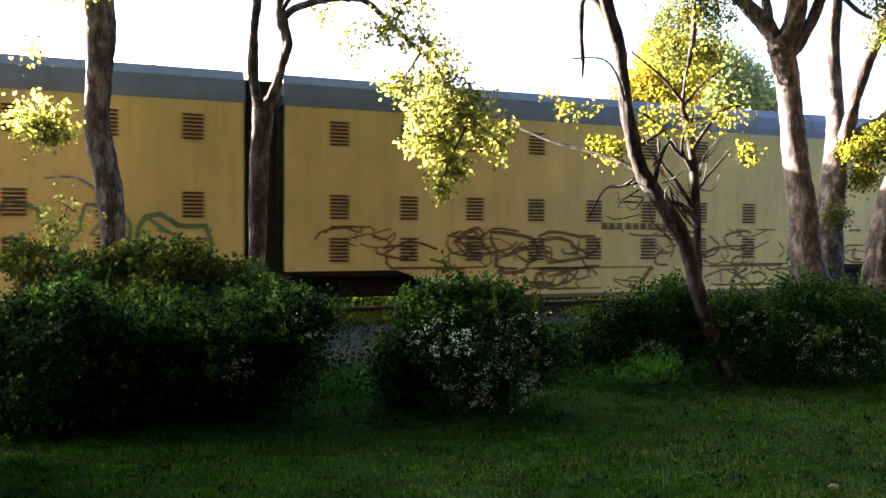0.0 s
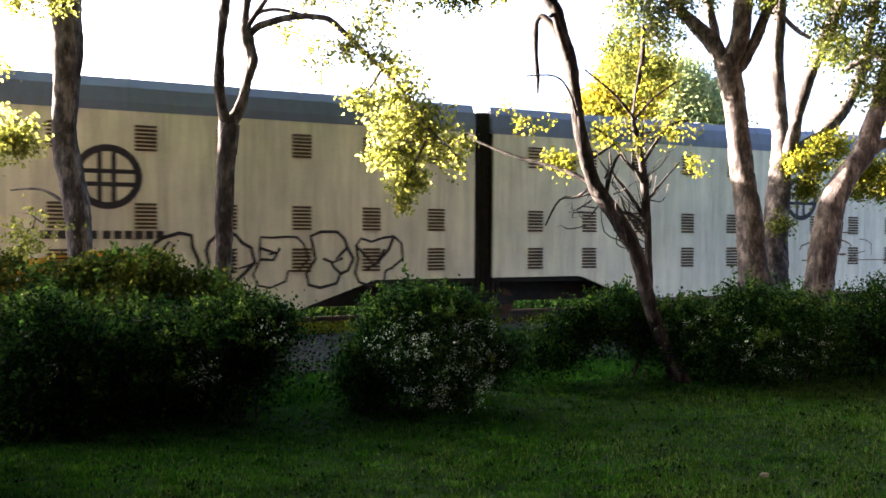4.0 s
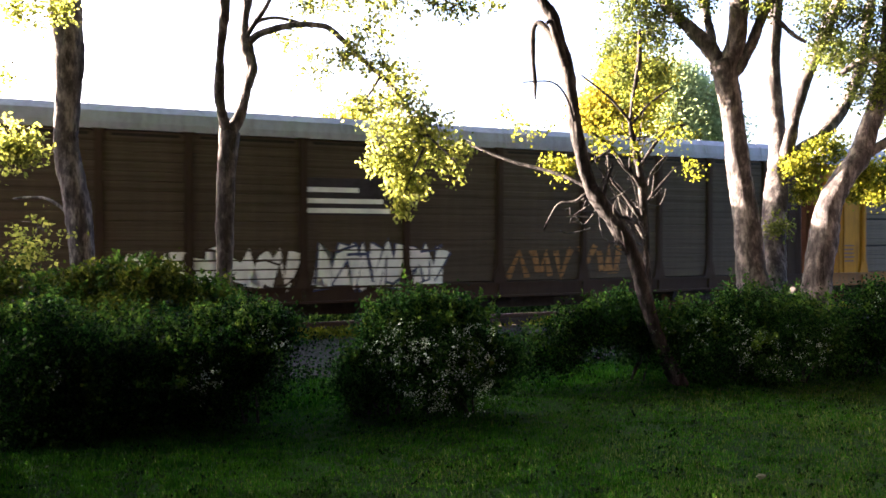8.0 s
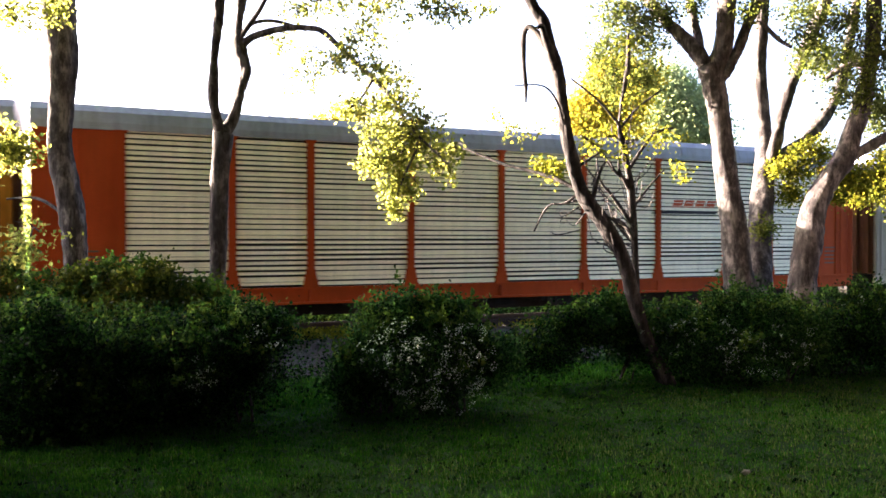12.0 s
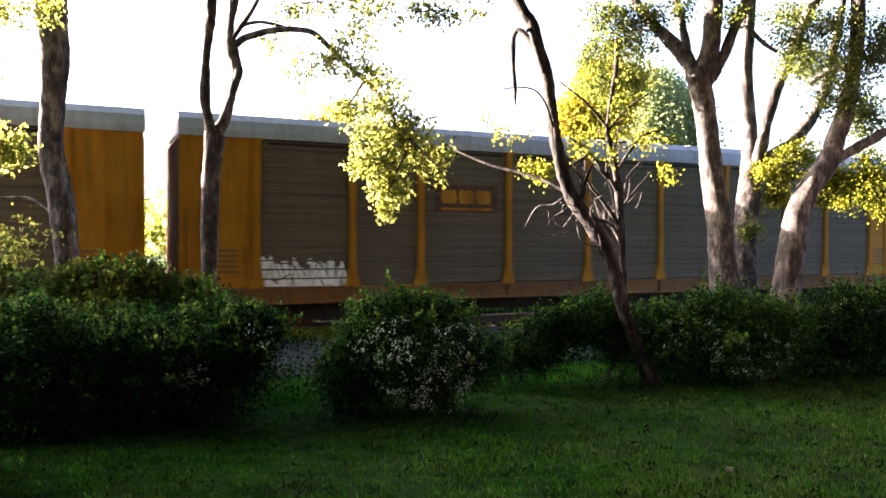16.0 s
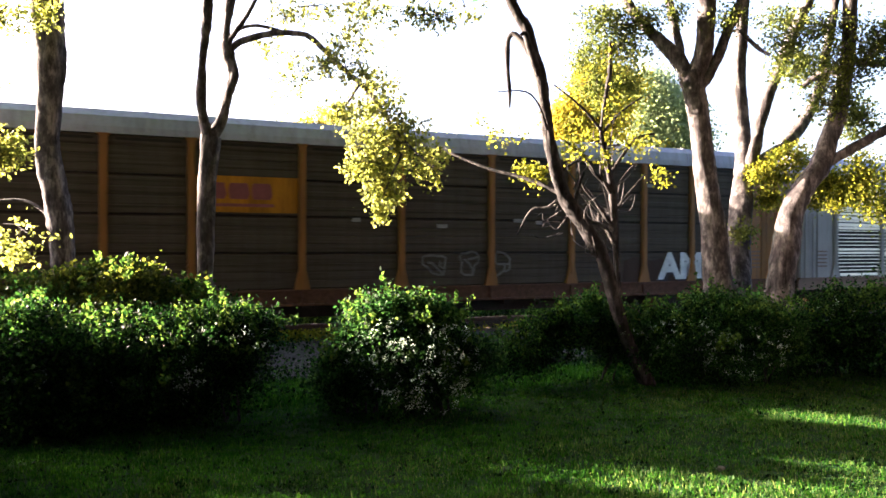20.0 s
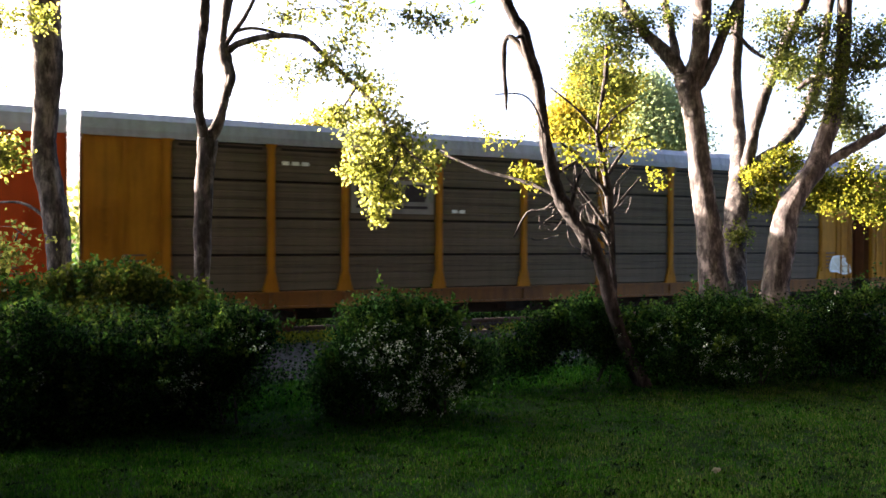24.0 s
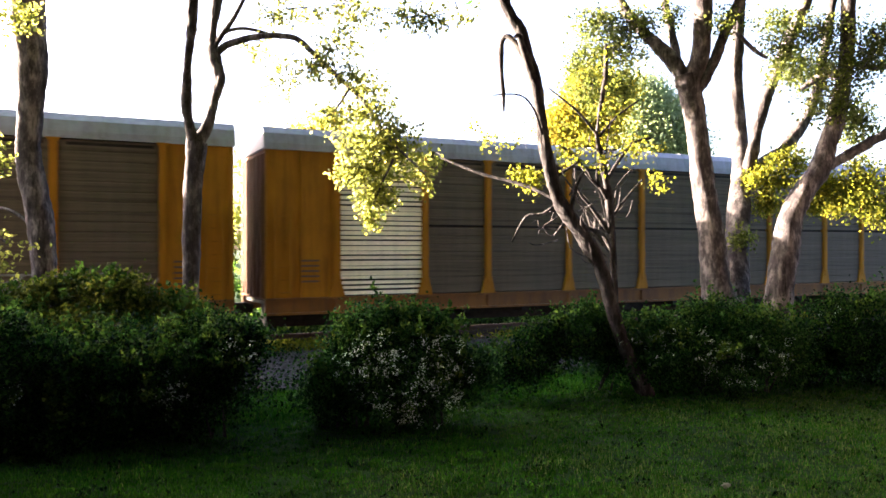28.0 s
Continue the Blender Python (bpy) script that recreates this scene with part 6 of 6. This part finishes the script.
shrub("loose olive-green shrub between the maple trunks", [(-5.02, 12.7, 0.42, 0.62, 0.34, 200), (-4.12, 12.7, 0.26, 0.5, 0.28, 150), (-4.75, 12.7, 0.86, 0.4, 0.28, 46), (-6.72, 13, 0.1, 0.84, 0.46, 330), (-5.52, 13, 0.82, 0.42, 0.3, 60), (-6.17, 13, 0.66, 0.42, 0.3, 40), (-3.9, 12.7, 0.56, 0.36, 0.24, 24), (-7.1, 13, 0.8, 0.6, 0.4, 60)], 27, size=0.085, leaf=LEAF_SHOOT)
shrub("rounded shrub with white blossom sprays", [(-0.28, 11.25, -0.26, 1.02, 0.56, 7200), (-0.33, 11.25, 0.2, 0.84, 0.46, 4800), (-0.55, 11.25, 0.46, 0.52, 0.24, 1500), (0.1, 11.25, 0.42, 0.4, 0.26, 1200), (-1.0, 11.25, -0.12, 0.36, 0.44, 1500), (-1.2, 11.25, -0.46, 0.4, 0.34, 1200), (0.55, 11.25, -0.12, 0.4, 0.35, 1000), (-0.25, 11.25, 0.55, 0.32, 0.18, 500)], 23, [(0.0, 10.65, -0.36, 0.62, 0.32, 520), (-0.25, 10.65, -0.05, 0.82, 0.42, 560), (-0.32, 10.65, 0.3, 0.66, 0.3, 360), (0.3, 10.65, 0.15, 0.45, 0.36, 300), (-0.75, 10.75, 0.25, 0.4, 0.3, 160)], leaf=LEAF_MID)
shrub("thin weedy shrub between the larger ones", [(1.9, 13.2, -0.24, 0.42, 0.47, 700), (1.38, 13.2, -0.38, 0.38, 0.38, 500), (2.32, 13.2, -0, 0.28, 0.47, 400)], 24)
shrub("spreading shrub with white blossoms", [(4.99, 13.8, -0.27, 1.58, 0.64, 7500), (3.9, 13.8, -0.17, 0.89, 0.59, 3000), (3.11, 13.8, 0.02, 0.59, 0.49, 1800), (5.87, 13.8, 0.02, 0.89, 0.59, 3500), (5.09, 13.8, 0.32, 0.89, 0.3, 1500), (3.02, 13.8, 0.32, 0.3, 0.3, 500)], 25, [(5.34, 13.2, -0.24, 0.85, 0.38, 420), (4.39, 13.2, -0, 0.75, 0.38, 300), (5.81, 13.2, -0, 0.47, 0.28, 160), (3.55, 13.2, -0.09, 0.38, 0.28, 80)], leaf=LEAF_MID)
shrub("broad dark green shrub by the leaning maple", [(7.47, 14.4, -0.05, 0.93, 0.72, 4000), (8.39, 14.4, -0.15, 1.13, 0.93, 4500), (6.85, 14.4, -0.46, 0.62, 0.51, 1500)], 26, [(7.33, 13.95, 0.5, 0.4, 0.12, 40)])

# distant trees beyond the track
far = "trees beyond the track"
tree("rounded tree in yellow spring leaf", [[(9.46, 44, -0.24, 0.44), (9.46, 44, 5.58, 0.314), (9.62, 44, 8.72, 0.22)]], [(9.3, 44, 9.04, 1.89, 1.89, 9000), (8.05, 44, 8.25, 1.26, 1.1, 4000), (10.4, 44, 10.29, 1.41, 1.26, 4400), (9.15, 44, 10.92, 0.94, 0.79, 1600), (8.36, 44, 6.68, 1.26, 1.26, 2600)], LEAF_FAR, 0.19, 31, 0.34, group=far, scale=1.0, thin=1.7)
tree("tall dark green tree", [[(16.82, 58, -0.42, 0.497), (16.82, 58, 6.83, 0.373), (16.82, 58, 11.8, 0.249)]], [(16.41, 58, 12.42, 1.99, 2.28, 5200), (17.86, 58, 10.97, 2.28, 2.49, 6000), (19.31, 58, 9.52, 1.66, 1.66, 3000), (15.99, 58, 9.31, 1.86, 2.07, 3000)], LEAF_DARK, 0.24, 32, 0.45, group=far, scale=1.0, thin=1.5)
tree("light green tree beyond the railway", [[(-7.68, 48, -0.41, 0.48), (-7.68, 48, 4.91, 0.343), (-7.51, 48, 6.96, 0.206)]], [(-8.37, 48, 7.14, 2.06, 1.54, 3200), (-6.31, 48, 7.99, 1.89, 1.54, 3200), (-4.59, 48, 7.31, 1.71, 1.37, 2200), (-9.74, 48, 6.62, 1.03, 1.03, 1400)], LEAF_FAR, 0.2, 33, 0.4, group=far, scale=1.0, thin=1.8)
tree("pale grey-green tree beyond the railway", [[(1.8, 70, -0.85, 0.45), (1.8, 70, 6.4, 0.3), (1.9, 70, 8.4, 0.2)]], [(0.8, 70, 8.4, 4.5, 1.5, 2600), (4.8, 70, 7.9, 3, 1.25, 1500)], LEAF_DARK, 0.5, 34, 0.7, group=far, scale=1.0)


def build_woods():
    """Distant woods along the horizon, too many trees to count."""
    rng = np.random.default_rng(40)
    lumps = []
    for k in range(70):
        x = -150 + k * 5.2 + rng.uniform(-2, 2)
        y = 105 + 0.35 * x + rng.uniform(-12, 18)
        h = rng.uniform(5.5, 8.5)
        lumps.append((x, y, h * 0.55, rng.uniform(3.5, 5.5), h * 0.6, 520))
    ob = new("distant_woods", leaf_mesh("distant_woods", lump_points(lumps, rng, 10, 0.9, 0.9, 0.1), 0.95, LEAF_SUN, rng))
    tagged(ob, "low hazy green woods on the far side", "woods", "", "stuff")


def blade_mesh(name, x, y, z, h, w, mat, rng, lean=0.5):
    """Single bent blades of grass, one triangle pair each."""
    n = len(x)
    a = rng.uniform(0, 2 * math.pi, n)
    dx, dy = np.cos(a) * w / 2, np.sin(a) * w / 2
    b = rng.uniform(0, 2 * math.pi, n)
    lx, ly = np.cos(b) * h * lean * rng.uniform(0.2, 1, n), np.sin(b) * h * lean * rng.uniform(0.2, 1, n)
    p0 = np.stack([x - dx, y - dy, z - 0.01], 1)
    p1 = np.stack([x + dx, y + dy, z - 0.01], 1)
    m0 = np.stack([x - dx * 0.7 + lx * 0.35, y - dy * 0.7 + ly * 0.35, z + h * 0.6], 1)
    m1 = np.stack([x + dx * 0.7 + lx * 0.35, y + dy * 0.7 + ly * 0.35, z + h * 0.6], 1)
    t = np.stack([x + lx, y + ly, z + h], 1)
    v = np.stack([p0, p1, m1, m0, t], 1).reshape(-1, 3)
    i = np.arange(n)[:, None] * 5
    f = np.concatenate([i + np.array([[0, 1, 2]]), i + np.array([[0, 2, 3]]), i + np.array([[3, 2, 4]])], 1).reshape(-1, 3)
    return quick_mesh(name, v, f, mat)


def build_grass():
    rng = np.random.default_rng(50)
    # tufts, each with its own height
    k, per = 30000, 10
    ty = 5.0 + 12.5 * rng.random(k) ** 1.25
    tx = (rng.random(k) * 2 - 1) * (ty * 0.62 + 0.5)
    th = 0.018 + 0.030 * rng.random(k) ** 2.2
    x = (tx[:, None] + rng.normal(0, 0.045, (k, per))).ravel()
    y = (ty[:, None] + rng.normal(0, 0.045, (k, per))).ravel()
    h = (th[:, None] * rng.uniform(0.5, 1.25, (k, per))).ravel()
    dry = 1 / (1 + np.exp(-(0.7 * (x - 1.0) - 0.55 * (y - 8.2) + 1.2 * np.sin(x * 2.3 + y) + 1.0 * np.sin(y * 3.1 - x * 1.3))))
    straw = rng.random(len(x)) < 0.42 * dry
    h = h * np.where(rng.random(len(x)) < 0.2, 1.7, 1.0) * np.where(straw, 1.2, 1.0)
    for name, mat, label, sel in (("grass", GRASS, "short mown lawn grass", ~straw), ("dry_grass", STRAW, "thin dry blades in the mown lawn", straw)):
        ob = new(name, blade_mesh(name, x[sel], y[sel], lift(x[sel], y[sel]), h[sel], 0.014, mat, rng, 0.6))
        tagged(ob, label, "grass", "", "stuff")
    # low broad-leaved weeds in the lawn
    k = 1600
    ty = 5.2 + 10.5 * rng.random(k)
    tx = (rng.random(k) * 2 - 1) * (ty * 0.62 + 0.5)
    c = np.repeat(np.stack([tx, ty, lift(tx, ty) + 0.02], 1), 9, 0) + rng.normal(size=(k * 9, 3)) * np.array([[0.05, 0.05, 0.008]])
    ob = new("lawn_weeds", leaf_mesh("lawn_weeds", c, 0.05, LEAF_BUSH, rng, -0.2, 0.34, 0.7))
    tagged(ob, "low dark broad-leaved weeds in the lawn", "weeds", "", "stuff")
    # taller grass along the shrubs and on the bank
    n = 20000
    x = rng.uniform(-12, 18, n)
    edge = 12.6 + 0.42 * x
    y = edge + np.abs(rng.normal(0.0, 1.4, n))
    h = 0.06 + 0.15 * rng.random(n) ** 2
    ob = new("tall_grass", blade_mesh("tall_grass", x, y, lift(x, y), h, 0.02, GRASS, rng, 0.6))
    tagged(ob, "uncut grass and weeds along the shrubs", "grass", "", "stuff")
    # weeds on the bank and beside the rails
    n = 3600
    s, a = rng.uniform(-32, 45, n), -rng.uniform(2.4, 10.5, n)
    keep = np.sin(s * 0.9) + np.sin(a * 1.4 + s * 0.3) + rng.normal(0, 0.6, n) > np.where(a > -6.6, 1.0, 0.1)
    s, a = s[keep], a[keep]
    X = AXIS.x + ALONG.x * s + ACROSS.x * a
    Y = AXIS.y + ALONG.y * s + ACROSS.y * a
    Z = np.maximum(lift(X, Y), np.where(a > -6.4, np.where(a > -4.2, -1.15 + (4.2 + a) * 0.06, -1.14), -9))
    k = 22
    c = np.repeat(np.stack([X, Y, Z], 1), k, 0) + rng.normal(size=(len(X) * k, 3)) * np.array([[0.16, 0.16, 0.10]]) + np.array([[0, 0, 0.14]])
    ob = new("bank_weeds", leaf_mesh("bank_weeds", c, 0.075, LEAF_BUSH, rng, -0.4))
    tagged(ob, "low leafy weeds on the railway bank", "weeds", "", "stuff")
    s = np.concatenate([rng.normal(m, sd, q) for m, sd, q in ((-4.6, 0.7, 500), (-2.6, 0.5, 300), (3.6, 0.8, 160), (9.5, 1.5, 200), (-14, 3, 400), (20, 6, 500))])
    a = rng.uniform(-1.9, -1.05, len(s))
    X = AXIS.x + ALONG.x * s + ACROSS.x * a
    Y = AXIS.y + ALONG.y * s + ACROSS.y * a
    k = 6
    c = np.repeat(np.stack([X, Y, np.full(len(s), RAIL_Z - 0.18)], 1), k, 0) + rng.normal(size=(len(s) * k, 3)) * 0.06 + np.array([[0, 0, 0.10]])
    ob = new("track_weeds", leaf_mesh("track_weeds", c, 0.085, LEAF_GOLD, rng, -0.6))
    tagged(ob, "pale green weeds beside the rail", "weeds", "", "stuff")
    # rough growth and thicket beyond the track
    lumps = []
    for k in range(620):
        u, a = rng.uniform(-75, 100), rng.uniform(3.6, 11.0)
        h = 0.7 + (0.6 if a < 5.2 else 2.8) * rng.random() ** 1.2
        X, Y = AXIS.x + ALONG.x * u + ACROSS.x * a, AXIS.y + ALONG.y * u + ACROSS.y * a
        lumps.append((X, Y, float(lift(X, Y)) + h * 0.5, rng.uniform(0.7, 1.5), h * 0.55, 230))
    ob = new("far_undergrowth", leaf_mesh("far_undergrowth", lump_points(lumps, rng, 12, 0.16, 0.9, 0.15), 0.17, LEAF_LIT_TONE, rng, -0.2))
    tagged(ob, "rough green thicket beyond the track", "undergrowth", "", "stuff")
    # added dark leaves, put where only shade shows beneath the cars
    lumps = []
    for k in range(900):
        u, a, h = rng.uniform(-45, 75), rng.uniform(3.3, 6.6), rng.uniform(0.35, 0.85)
        X, Y = AXIS.x + ALONG.x * u + ACROSS.x * a, AXIS.y + ALONG.y * u + ACROSS.y * a
        lumps.append((X, Y, float(lift(X, Y)) + h * 0.45, rng.uniform(0.4, 0.8), h * 0.6, 110))
    ob = new("underbody_shade_leaves", leaf_mesh("underbody_shade_leaves", lump_points(lumps, rng, 11, 0.12, 0.9, 0.15), 0.15, LEAF_BUSH, rng, -0.2))
    tagged(ob, "dark leaves added to blacken the view under the cars", "weeds", "", "stuff")

    # loose stones on the near shoulder
    n = 9000
    s, a = rng.uniform(-16, 26, n), rng.uniform(-6.5, -1.2, n)
    X = AXIS.x + ALONG.x * s + ACROSS.x * a
    Y = AXIS.y + ALONG.y * s + ACROSS.y * a
    Z = np.where(a > -4.2, -1.15 + (4.2 + a) * 0.06, -1.14)
    r = rng.uniform(0.018, 0.045, (n, 1, 1))
    base = np.array([[1, 0, 0], [-0.4, 0.9, 0], [-0.5, -0.8, 0.1], [0.1, 0.1, 0.9]])
    v = np.stack([X, Y, Z], 1)[:, None] + base[None] * rng.uniform(0.6, 1.4, (n, 4, 3)) * r
    i = np.arange(n)[:, None] * 4
    f = np.concatenate([i + np.array([q]) for q in ([0, 1, 3], [1, 2, 3], [2, 0, 3])], 1).reshape(-1, 3)
    ob = new("ballast_stones", quick_mesh("ballast_stones", v.reshape(-1, 3), f, plain("crushed_stone", (0.05, 0.045, 0.047), 0.9, 0.4, 3)))
    tagged(ob, "loose grey crushed stones beside the track", "stones", "", "stuff")


def build_litter():
    bm = bmesh.new()
    bmesh.ops.create_icosphere(bm, subdivisions=2, radius=0.042)
    r = random.Random(3)
    for v in bm.verts:
        v.co = Vector((v.co.x * 1.1, v.co.y * 0.8, v.co.z * 0.75)) * r.uniform(0.65, 1.2)
    me = bpy.data.meshes.new("paper_scrap")
    bm.to_mesh(me)
    bm.free()
    me.materials.append(PALE_GREY)
    ob = tagged(new("paper_scrap", me), "crumpled white paper scrap on the lawn", "litter")
    ob.location = (3.22, 8.38, float(lift(3.22, 8.38)) + 0.045)


def build_rear_sky_block():
    """An unseen wall behind the camera, added to cut sky light."""
    g = Geo()
    g.box(-26, 26, -6.3, -6.0, -1.0, 13.0)
    tagged(new("sky_block_rear", g.mesh("sky_block_rear", plain("sky_block_dark", (0.065, 0.052, 0.045), 0.9, 0.25, 3))), "unseen dark rear wall added to cut sky light", "wall", "", "structure")


def build_side_sky_blocks():
    """Two unseen walls beside the lawn, added to dim the sky light on it."""
    for name, x, y in (("sky_block_west", -5.8, 8.6), ("sky_block_east", 10.0, 15.0)):
        g = Geo()
        g.box(x, x + 0.3, -6.0, y, -1.0, 11.5)
        tagged(new(name, g.mesh(name, bpy.data.materials["sky_block_dark"])), "unseen dark side wall added to cut sky light", "wall", "", "structure")


build_woods()
build_grass()
build_litter()
build_rear_sky_block()
build_side_sky_blocks()


def motions():
    # along-track offsets in metres, fitted so the cars line up in the camera's view
    view_fit = {1: 0.24, 2: 0.36, 3: -0.22, 6: 0.38, 7: -0.44, 15: 0.6}
    for car, start in TRAIN:
        walk(car, [(t, TO_TRACK @ pose(start + view_fit.get(t, 0) - gone(t), 0, RAIL_Z)) for t in range(29)])


motions()
